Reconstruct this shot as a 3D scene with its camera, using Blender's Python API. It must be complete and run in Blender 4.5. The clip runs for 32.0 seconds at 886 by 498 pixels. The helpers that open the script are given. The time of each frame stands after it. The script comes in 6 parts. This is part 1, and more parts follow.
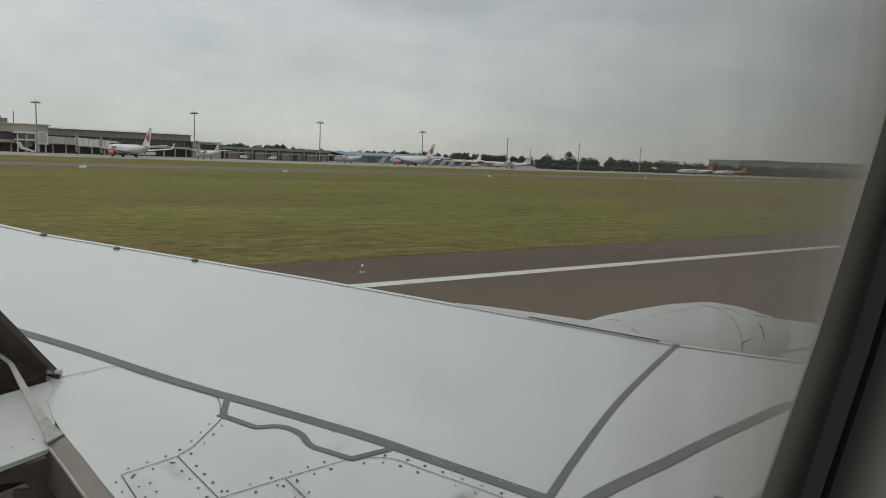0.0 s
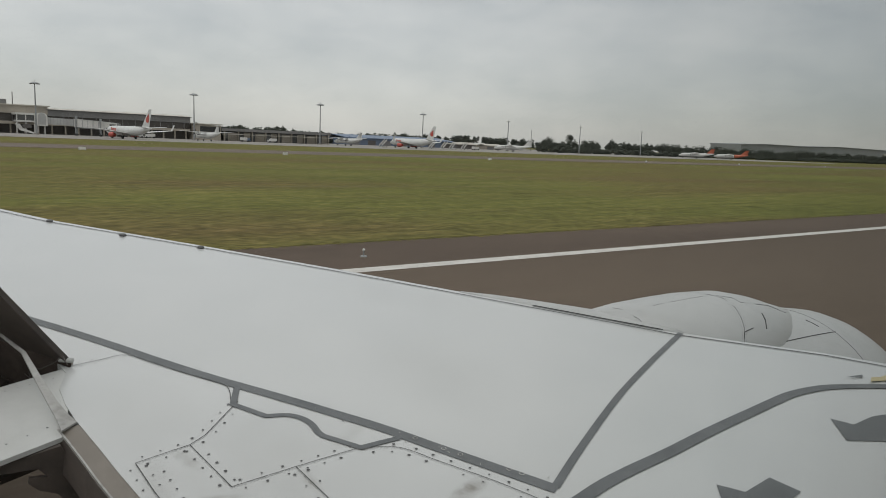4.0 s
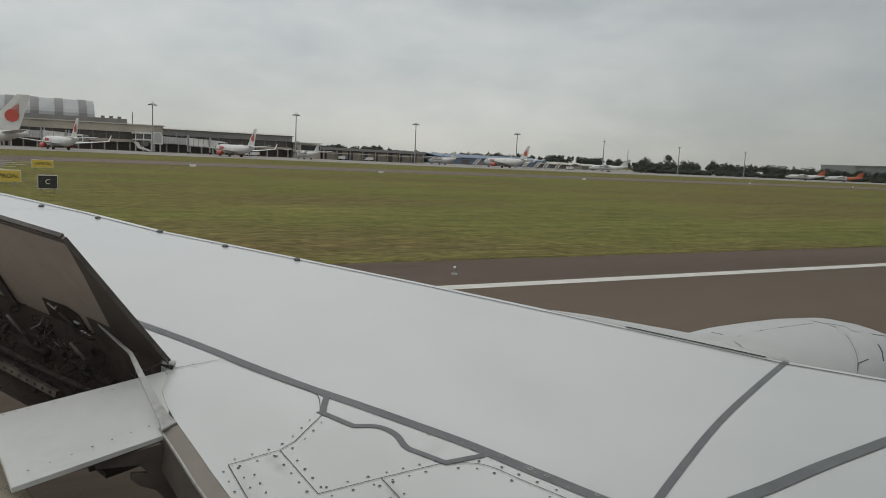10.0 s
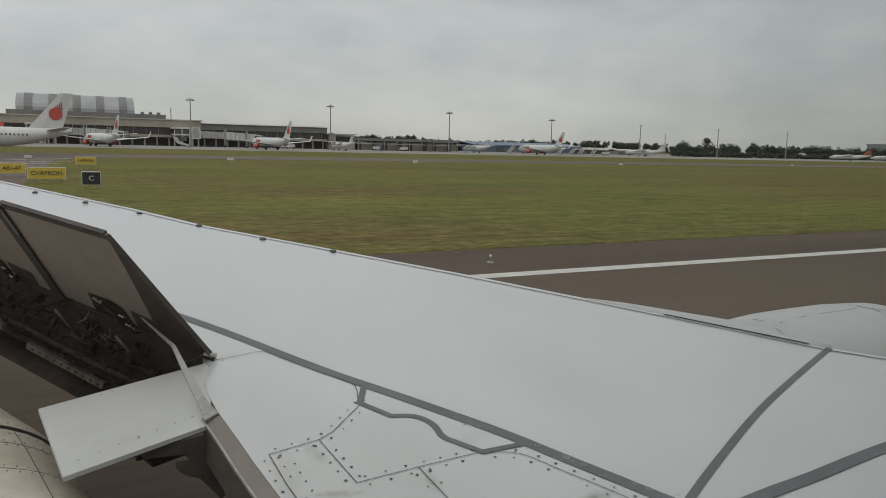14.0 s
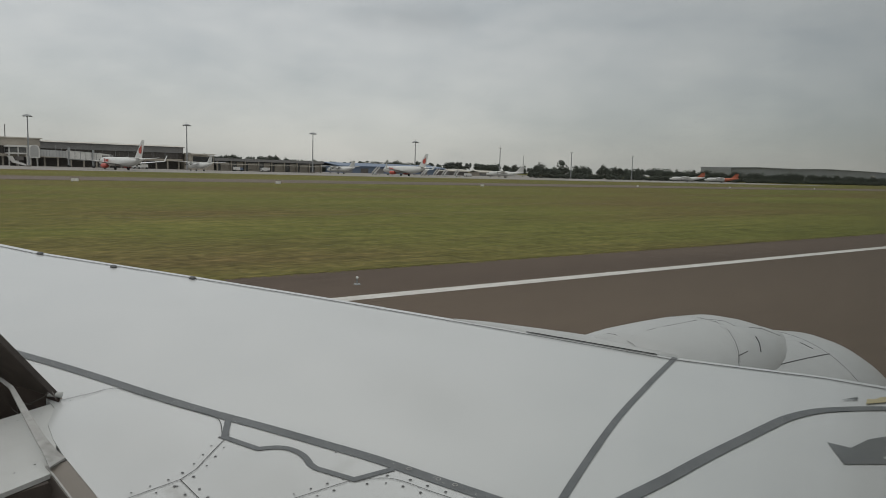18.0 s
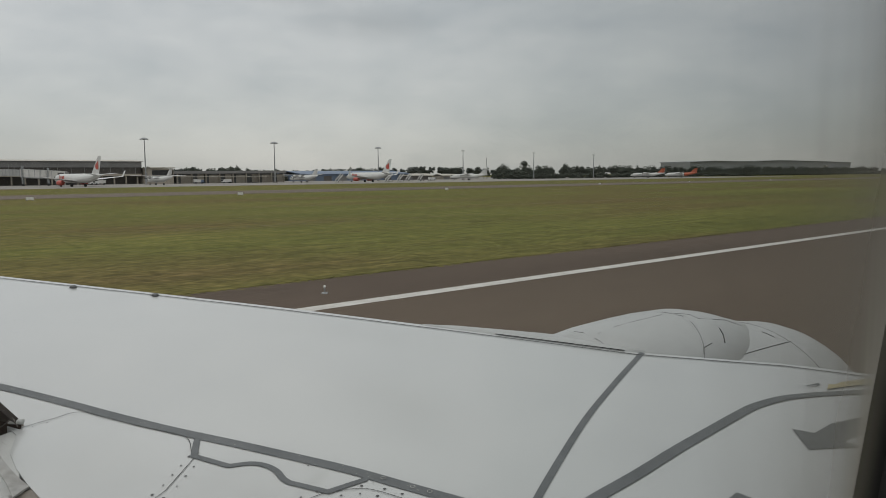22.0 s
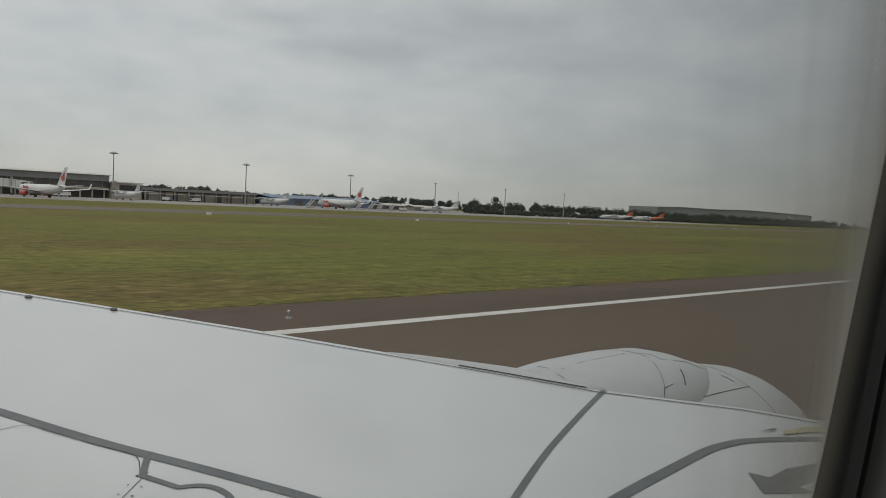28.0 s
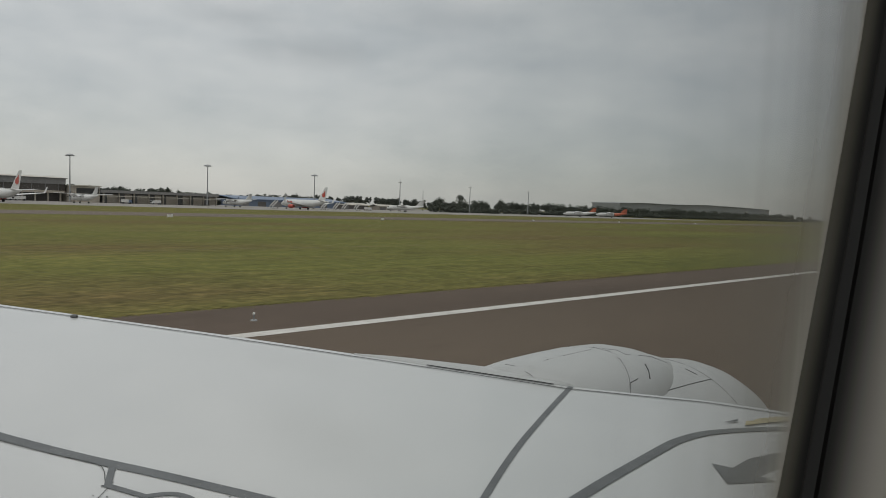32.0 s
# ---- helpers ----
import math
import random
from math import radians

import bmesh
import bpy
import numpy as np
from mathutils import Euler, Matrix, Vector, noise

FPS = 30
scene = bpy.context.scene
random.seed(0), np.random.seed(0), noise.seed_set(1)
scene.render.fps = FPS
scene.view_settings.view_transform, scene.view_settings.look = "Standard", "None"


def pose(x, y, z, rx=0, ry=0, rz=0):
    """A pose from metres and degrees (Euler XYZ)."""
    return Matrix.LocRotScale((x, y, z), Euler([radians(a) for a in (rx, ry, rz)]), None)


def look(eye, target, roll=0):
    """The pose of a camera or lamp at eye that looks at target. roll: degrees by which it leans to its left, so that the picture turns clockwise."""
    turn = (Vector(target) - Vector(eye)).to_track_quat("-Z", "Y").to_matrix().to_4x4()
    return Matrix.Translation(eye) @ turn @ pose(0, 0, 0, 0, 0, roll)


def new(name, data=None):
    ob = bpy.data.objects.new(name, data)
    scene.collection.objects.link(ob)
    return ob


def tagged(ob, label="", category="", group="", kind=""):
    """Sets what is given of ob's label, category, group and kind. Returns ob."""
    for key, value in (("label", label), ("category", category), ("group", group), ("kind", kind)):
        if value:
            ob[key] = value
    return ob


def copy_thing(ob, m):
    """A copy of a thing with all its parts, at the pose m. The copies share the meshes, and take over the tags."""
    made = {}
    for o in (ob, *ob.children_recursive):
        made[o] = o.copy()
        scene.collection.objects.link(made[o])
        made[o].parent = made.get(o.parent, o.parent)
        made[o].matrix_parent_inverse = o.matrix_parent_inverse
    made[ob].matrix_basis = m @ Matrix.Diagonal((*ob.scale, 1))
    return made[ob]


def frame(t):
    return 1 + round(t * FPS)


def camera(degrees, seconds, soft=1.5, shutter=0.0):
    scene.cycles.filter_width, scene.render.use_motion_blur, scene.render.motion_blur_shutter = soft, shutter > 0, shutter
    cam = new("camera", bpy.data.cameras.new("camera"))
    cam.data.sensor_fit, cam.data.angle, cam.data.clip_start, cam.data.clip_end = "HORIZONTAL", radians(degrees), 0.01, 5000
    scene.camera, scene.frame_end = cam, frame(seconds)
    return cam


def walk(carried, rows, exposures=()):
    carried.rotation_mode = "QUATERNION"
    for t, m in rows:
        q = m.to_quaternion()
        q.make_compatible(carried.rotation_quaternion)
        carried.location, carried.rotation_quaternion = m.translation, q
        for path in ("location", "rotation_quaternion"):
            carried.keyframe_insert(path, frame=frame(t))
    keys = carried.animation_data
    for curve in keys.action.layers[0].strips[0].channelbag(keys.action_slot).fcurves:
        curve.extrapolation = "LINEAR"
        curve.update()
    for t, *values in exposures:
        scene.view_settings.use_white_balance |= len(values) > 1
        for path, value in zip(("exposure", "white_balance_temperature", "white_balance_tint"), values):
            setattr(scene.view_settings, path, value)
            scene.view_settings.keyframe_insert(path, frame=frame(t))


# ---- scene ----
# x: ahead along the aircraft, y: out over the port wing, z: up from the runway

cam = camera(63.0, 32.0, soft=0.9)
AXIS = 53.0  # degrees from dead ahead to the lens's mean direction
# seconds, x, y, z, yaw to the left, pitch, lean to the left
PATH = [
    (0.0, 0.037, -0.002, 3.856, 0.30, -7.00, 2.19),
    (0.5, 0.022, -0.012, 3.858, -1.55, -6.78, 1.43),
    (1.0, 0.021, -0.003, 3.872, -1.11, -7.77, 1.63),
    (1.5, 0.016, -0.002, 3.871, -1.24, -8.01, 2.06),
    (2.0, 0.019, 0.001, 3.876, -0.46, -7.97, 2.06),
    (2.5, 0.008, -0.002, 3.888, -0.84, -9.42, 2.24),
    (4.5, -0.015, 0.003, 3.906, 0.72, -8.24, 2.15),
    (5.0, -0.009, -0.006, 3.889, 1.03, -10.55, 0.61),
    (5.5, -0.020, -0.016, 3.913, -2.11, -10.51, 4.12),
    (6.0, -0.010, -0.013, 3.916, -2.93, -10.21, 3.30),
    (6.5, -0.011, -0.011, 3.909, -2.31, -10.16, 3.72),
    (7.0, -0.008, -0.006, 3.897, -1.32, -9.99, 3.47),
    (7.5, -0.015, -0.007, 3.898, -1.50, -9.98, 3.51),
    (8.0, -0.023, -0.004, 3.891, -1.20, -9.76, 3.50),
    (8.5, -0.011, 0.021, 3.894, 1.85, -7.82, 3.63),
    (9.0, 0.006, 0.012, 3.888, 6.57, -7.37, 3.49),
    (9.5, -0.003, 0.019, 3.877, 7.28, -7.01, 3.68),
    (10.0, 0.004, 0.018, 3.879, 7.61, -7.16, 2.71),
    (10.5, 0.004, 0.021, 3.887, 7.76, -5.72, 3.15),
    (11.0, -0.008, 0.018, 3.870, 8.41, -8.26, 0.01),
    (11.5, -0.004, 0.015, 3.870, 7.45, -7.63, 3.81),
    (12.0, -0.015, 0.006, 3.875, 6.13, -7.98, 3.38),
    (12.5, -0.005, 0.009, 3.876, 9.42, -11.01, -1.85),
    (13.0, 0.002, 0.012, 3.886, 11.78, -8.75, 0.73),
    (13.5, 0.007, 0.014, 3.890, 11.64, -8.68, 1.10),
    (14.0, 0.009, 0.005, 3.891, 10.43, -8.16, 1.42),
    (14.5, 0.009, 0.007, 3.889, 9.89, -8.26, 1.52),
    (16.5, 0.000, 0.005, 3.893, 9.24, -8.62, 1.13),
    (17.0, 0.006, -0.000, 3.901, 4.04, -8.29, 1.33),
    (17.5, 0.000, 0.004, 3.913, 0.67, -6.56, 1.94),
    (18.0, -0.002, 0.002, 3.912, -0.17, -6.23, 1.66),
    (18.5, 0.002, 0.008, 3.905, 0.17, -6.92, 0.60),
    (19.0, -0.001, 0.006, 3.897, 0.38, -7.06, -0.24),
    (19.5, 0.005, 0.003, 3.901, 1.29, -6.80, -0.89),
    (20.0, 0.007, 0.001, 3.898, 0.63, -7.07, -1.33),
    (20.5, 0.006, -0.009, 3.915, -3.31, -6.45, 0.29),
    (21.0, 0.012, -0.005, 3.914, -3.99, -5.88, 0.23),
    (21.5, 0.008, -0.006, 3.922, -3.55, -5.61, 0.07),
    (22.0, 0.004, -0.008, 3.924, -2.80, -5.88, -0.44),
    (22.5, 0.003, -0.009, 3.919, -2.06, -5.87, -0.63),
    (23.0, 0.002, -0.006, 3.914, -1.58, -5.75, -0.51),
    (23.5, 0.001, -0.007, 3.917, -1.17, -5.91, -0.90),
    (24.0, -0.001, -0.007, 3.925, -1.55, -5.79, -0.29),
    (24.5, -0.003, 0.000, 3.921, -2.49, -6.05, -0.12),
    (25.0, -0.002, -0.006, 3.929, -2.44, -5.55, 0.70),
    (25.5, 0.004, -0.008, 3.931, -3.18, -5.13, 1.07),
    (27.5, 0.004, -0.006, 3.902, -5.14, -3.68, 2.55),
    (28.0, 0.008, -0.004, 3.898, -5.26, -3.31, 2.74),
    (28.5, 0.005, -0.005, 3.895, -5.50, -3.77, 1.85),
    (29.0, 0.000, -0.008, 3.904, -5.85, -4.28, 1.16),
    (29.5, -0.004, -0.009, 3.905, -6.22, -4.41, 1.04),
    (30.0, -0.002, -0.008, 3.907, -6.55, -4.29, 1.28),
    (30.5, 0.002, -0.006, 3.900, -6.35, -4.17, 1.25),
    (31.0, 0.003, -0.005, 3.897, -6.72, -3.73, 1.41),
    (31.5, -0.007, -0.008, 3.905, -7.68, -3.59, 1.69),
    (32.0, -0.006, -0.009, 3.911, -7.98, -3.30, 1.98),
]


def row_pose(x, y, z, yaw, pitch, lean):
    a, b = radians(AXIS + yaw), radians(pitch)
    way = Vector((math.cos(a) * math.cos(b), math.sin(a) * math.cos(b), math.sin(b)))
    return look((x, y, z), Vector((x, y, z)) + way, lean)


walk(cam, [(r[0], row_pose(*r[1:])) for r in PATH],
     exposures=[(0.0, 0.22), (0.5, 0.17), (1.0, 0.08), (2.0, 0.02), (5.0, 0.10), (7.5, 0.04), (10.0, 0.05), (12.0, -0.05), (13.0, -0.04), (18.0, -0.06), (21.0, -0.02), (25.0, -0.03), (30.0, -0.02), (32.0, -0.03)])

# ---- light: overcast sky, weak wide sun ----
world = bpy.data.worlds.new("overcast_sky")
scene.world = world
world.use_nodes = True
wn, wl = world.node_tree.nodes, world.node_tree.links
wn.clear()


def wnode(kind, **values):
    n = wn.new(kind)
    for k, v in values.items():
        n.inputs[k].default_value = v
    return n


SUN_UP, SUN_TURN = radians(58), radians(300)
sky = wn.new("ShaderNodeTexSky")
sky.sky_type, sky.sun_disc, sky.sun_elevation, sky.sun_rotation = "NISHITA", False, SUN_UP, SUN_TURN
sky_bg = wnode("ShaderNodeBackground", Strength=0.018)
wl.new(sky.outputs[0], sky_bg.inputs[0])
tc = wn.new("ShaderNodeTexCoord")
sep = wn.new("ShaderNodeSeparateXYZ")
wl.new(tc.outputs["Generated"], sep.inputs[0])
# cloud layer: stretched noise, low contrast
cmap = wn.new("ShaderNodeMapping")
cmap.inputs["Scale"].default_value = (1.5, 1.5, 4.0)
cmap.inputs["Location"].default_value = (0.7, 0.2, 0.45)
wl.new(tc.outputs["Generated"], cmap.inputs[0])
cloud = wnode("ShaderNodeTexNoise", Scale=2.5, Detail=8.0, Roughness=0.60)
wl.new(cmap.outputs[0], cloud.inputs["Vector"])
cramp = wn.new("ShaderNodeValToRGB")
cramp.color_ramp.elements[0].position, cramp.color_ramp.elements[0].color = 0.30, (0.372, 0.388, 0.384, 1)
cramp.color_ramp.elements[1].position, cramp.color_ramp.elements[1].color = 0.68, (0.532, 0.532, 0.508, 1)
wl.new(cloud.outputs["Fac"], cramp.inputs[0])
# a few long dark cloud shreds: bearing, height, half width, half height, strength
SHREDS = [(56, 11.5, 0.11, 0.03, 0.42), (61, 13.5, 0.10, 0.022, 0.3), (46, 14.5, 0.16, 0.03, 0.2)]


def shred(az, el, wide, high, strength):
    a, e = radians(az), radians(el)
    c = Vector((math.cos(a) * math.cos(e), math.sin(a) * math.cos(e), math.sin(e)))
    m = wn.new("ShaderNodeMapping")
    m.vector_type = "TEXTURE"
    m.inputs["Location"].default_value = c
    m.inputs["Rotation"].default_value = (0, 0, a)
    m.inputs["Scale"].default_value = (1.0, wide, high)
    wl.new(tc.outputs["Generated"], m.inputs[0])
    g = wn.new("ShaderNodeTexGradient")
    g.gradient_type = "SPHERICAL"
    wl.new(m.outputs[0], g.inputs[0])
    n = wnode("ShaderNodeTexNoise", Scale=14.0, Detail=5.0)
    wl.new(tc.outputs["Generated"], n.inputs["Vector"])
    p = wn.new("ShaderNodeMath")
    p.operation = "MULTIPLY"
    wl.new(g.outputs["Fac"], p.inputs[0])
    wl.new(n.outputs["Fac"], p.inputs[1])
    q = wn.new("ShaderNodeMath")
    q.operation = "MULTIPLY_ADD"
    q.inputs[1].default_value, q.inputs[2].default_value = -strength, 1.0
    wl.new(p.outputs[0], q.inputs[0])
    return q.outputs[0]


# the sky is darker dead ahead, where rain hangs, and lighter overhead
ahead = wnode("ShaderNodeMapRange", **{"From Min": 0.52, "From Max": 1.0, "To Min": 1.0, "To Max": 0.64})
ahead.interpolation_type = "SMOOTHSTEP"
wl.new(sep.outputs["X"], ahead.inputs[0])
zen = wnode("ShaderNodeMapRange", **{"From Min": 0.0, "From Max": 0.9, "To Min": 0.93, "To Max": 1.65})
wl.new(sep.outputs["Z"], zen.inputs[0])
mul = wn.new("ShaderNodeMath")
mul.operation = "MULTIPLY"
wl.new(ahead.outputs[0], mul.inputs[0])
wl.new(zen.outputs[0], mul.inputs[1])
for spot in SHREDS:
    by = wn.new("ShaderNodeMath")
    by.operation = "MULTIPLY"
    wl.new(mul.outputs[0], by.inputs[0])
    wl.new(shred(*spot), by.inputs[1])
    mul = by
cloud_bg = wn.new("ShaderNodeBackground")
wl.new(cramp.outputs[0], cloud_bg.inputs[0])
wl.new(mul.outputs[0], cloud_bg.inputs[1])
both = wn.new("ShaderNodeAddShader")
wl.new(sky_bg.outputs[0], both.inputs[0])
wl.new(cloud_bg.outputs[0], both.inputs[1])
wout = wn.new("ShaderNodeOutputWorld")
wl.new(both.outputs[0], wout.inputs[0])

sun_data = bpy.data.lights.new("sun", "SUN")
sun_data.energy, sun_data.angle, sun_data.color = 0.6, radians(25), (1.0, 0.97, 0.92)
sun = new("sun", sun_data)
sun.matrix_world = look((0, 0, 60), (22, 14, 0))


# ---- materials ----
def material(name, color, rough=0.6, metal=0.0, dark=None, scale=1.0, fine=12.0, bump=0.0, spread=(0.35, 0.65),
             stretch=(1, 1, 1), spec=0.5, random_tint=0.0):
    """Painted or natural surface with variation at two scales, in metres."""
    m = bpy.data.materials.new(name)
    m.use_nodes = True
    nt = m.node_tree
    b = nt.nodes["Principled BSDF"]
    b.inputs["Roughness"].default_value, b.inputs["Metallic"].default_value = rough, metal
    b.inputs["Specular IOR Level"].default_value = spec
    dark = dark or tuple(c * 0.82 for c in color)
    co = nt.nodes.new("ShaderNodeTexCoord")
    mp = nt.nodes.new("ShaderNodeMapping")
    mp.inputs["Scale"].default_value = stretch
    geo = nt.nodes.new("ShaderNodeNewGeometry")
    nt.links.new(geo.outputs["Position"], mp.inputs[0])
    n1, n2 = nt.nodes.new("ShaderNodeTexNoise"), nt.nodes.new("ShaderNodeTexNoise")
    for n, s, det in ((n1, scale, 4.0), (n2, fine, 3.0)):
        n.inputs["Scale"].default_value, n.inputs["Detail"].default_value = s, det
        nt.links.new(mp.outputs[0], n.inputs["Vector"])
    add = nt.nodes.new("ShaderNodeMix")
    add.inputs[0].default_value = 0.4
    nt.links.new(n1.outputs["Fac"], add.inputs[2])
    nt.links.new(n2.outputs["Fac"], add.inputs[3])
    rp = nt.nodes.new("ShaderNodeValToRGB")
    rp.color_ramp.elements[0].position, rp.color_ramp.elements[0].color = spread[0], (*dark, 1)
    rp.color_ramp.elements[1].position, rp.color_ramp.elements[1].color = spread[1], (*color, 1)
    nt.links.new(add.outputs[0], rp.inputs[0])
    src = rp.outputs[0]
    if random_tint:
        oi = nt.nodes.new("ShaderNodeObjectInfo")
        mr = nt.nodes.new("ShaderNodeMapRange")
        mr.inputs["To Min"].default_value, mr.inputs["To Max"].default_value = 1 - random_tint, 1 + random_tint
        nt.links.new(oi.outputs["Random"], mr.inputs[0])
        hs = nt.nodes.new("ShaderNodeHueSaturation")
        nt.links.new(mr.outputs[0], hs.inputs["Value"])
        nt.links.new(src, hs.inputs["Color"])
        src = hs.outputs[0]
    nt.links.new(src, b.inputs["Base Color"])
    if bump:
        bp = nt.nodes.new("ShaderNodeBump")
        bp.inputs["Strength"].default_value, bp.inputs["Distance"].default_value = bump, 0.02
        nt.links.new(n2.outputs["Fac"], bp.inputs["Height"])
        nt.links.new(bp.outputs[0], b.inputs["Normal"])
    return m


WING_WHITE = material("wing_white_paint", (0.505, 0.512, 0.502), 0.35, dark=(0.446, 0.456, 0.452), scale=0.4, fine=2.2,
                      stretch=(1, 1, 1), spread=(0.25, 0.7), spec=0.4)
PANEL_WHITE = material("panel_grey_white", (0.52, 0.525, 0.51), 0.42, dark=(0.45, 0.455, 0.44), scale=1.6, fine=14.0)
NACELLE = material("nacelle_grey_paint", (0.44, 0.445, 0.44), 0.4, dark=(0.39, 0.395, 0.39), scale=0.9, fine=8.0)
MARK_GREY = material("marking_grey", (0.125, 0.133, 0.137), 0.5, dark=(0.088, 0.095, 0.098), scale=5.0, fine=30.0)
MARK_YELLOW = material("marking_yellow", (0.42, 0.36, 0.20), 0.5, scale=6.0)
SLOT_BLACK = material("slot_black", (0.010, 0.010, 0.010), 0.8, scale=8.0)
SEAM = material("seam_dark", (0.075, 0.075, 0.073), 0.7, scale=8.0)
SEAM_SOFT = material("seam_soft_grey", (0.20, 0.20, 0.195), 0.7, scale=8.0)
RIVET = material("rivet_dark_metal", (0.11, 0.11, 0.11), 0.5, metal=0.3, scale=20.0)
STAIN = material("oily_stain", (0.40, 0.40, 0.37), 0.5, dark=(0.30, 0.30, 0.28), scale=6.0, fine=25.0)
SPOILER_UNDER = material("spoiler_underside", (0.39, 0.335, 0.285), 0.5, dark=(0.31, 0.262, 0.222), scale=1.2, fine=9.0)
# near-black: the cavity's shade is put into the colour
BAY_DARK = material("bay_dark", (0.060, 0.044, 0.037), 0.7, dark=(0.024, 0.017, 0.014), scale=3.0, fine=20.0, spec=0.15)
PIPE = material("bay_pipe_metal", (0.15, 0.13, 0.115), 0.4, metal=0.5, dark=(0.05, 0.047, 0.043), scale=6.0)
# darker copy of the pipe metal, with the bay's shade in it
BAY_PIPE = material("bay_shaded_metal", (0.042, 0.032, 0.027), 0.75, metal=0.1, dark=(0.012, 0.009, 0.008), scale=9.0, fine=40.0, spec=0.15)
EDGE_BROWN = material("primer_brown_edge", (0.195, 0.172, 0.145), 0.5, dark=(0.145, 0.126, 0.105), scale=4.0)
RIB_DARK = material("dark_brown_primer", (0.080, 0.064, 0.055), 0.6, dark=(0.040, 0.032, 0.028), scale=3.0)
BLADE_GREY = material("seal_blade_grey", (0.42, 0.415, 0.40), 0.45, dark=(0.24, 0.235, 0.22), scale=5.0, fine=30.0)
FLAP_BEIGE = material("flap_weathered", (0.62, 0.58, 0.50), 0.4, dark=(0.44, 0.39, 0.31), scale=1.8, fine=10.0)
CABIN_BEIGE = material("cabin_panel_plastic", (0.70, 0.66, 0.60), 0.55, scale=3.0)
SEAL_BLACK = material("window_seal_black", (0.035, 0.033, 0.032), 0.45, scale=9.0)
# asphalt grain stretched along x to imitate motion blur in the camera's view
ASPHALT = material("runway_asphalt", (0.136, 0.106, 0.080), 0.9, dark=(0.094, 0.072, 0.055), scale=0.06, fine=2.6,
                   stretch=(0.2, 1.8, 1), bump=0.15, spec=0.12)
SHOULDER = material("shoulder_asphalt", (0.128, 0.097, 0.075), 0.9, dark=(0.078, 0.059, 0.046), scale=0.12, fine=3.0,
                    stretch=(0.22, 1.6, 1), bump=0.15, spec=0.12)
APRON = material("apron_concrete", (0.30, 0.285, 0.265), 0.8, dark=(0.22, 0.205, 0.19), scale=0.03, fine=0.4,
                 stretch=(0.6, 1.3, 1), spec=0.12)
TAXIWAY = material("taxiway_asphalt", (0.172, 0.142, 0.120), 0.85, dark=(0.125, 0.102, 0.086), scale=0.03, fine=0.5,
                   stretch=(0.4, 1.3, 1), spec=0.08)
LINE_WHITE = material("line_white", (0.60, 0.585, 0.55), 0.7, dark=(0.44, 0.42, 0.385), scale=1.5, fine=9.0)
LINE_YELLOW = material("line_yellow", (0.55, 0.36, 0.08), 0.7, scale=1.5, fine=9.0)


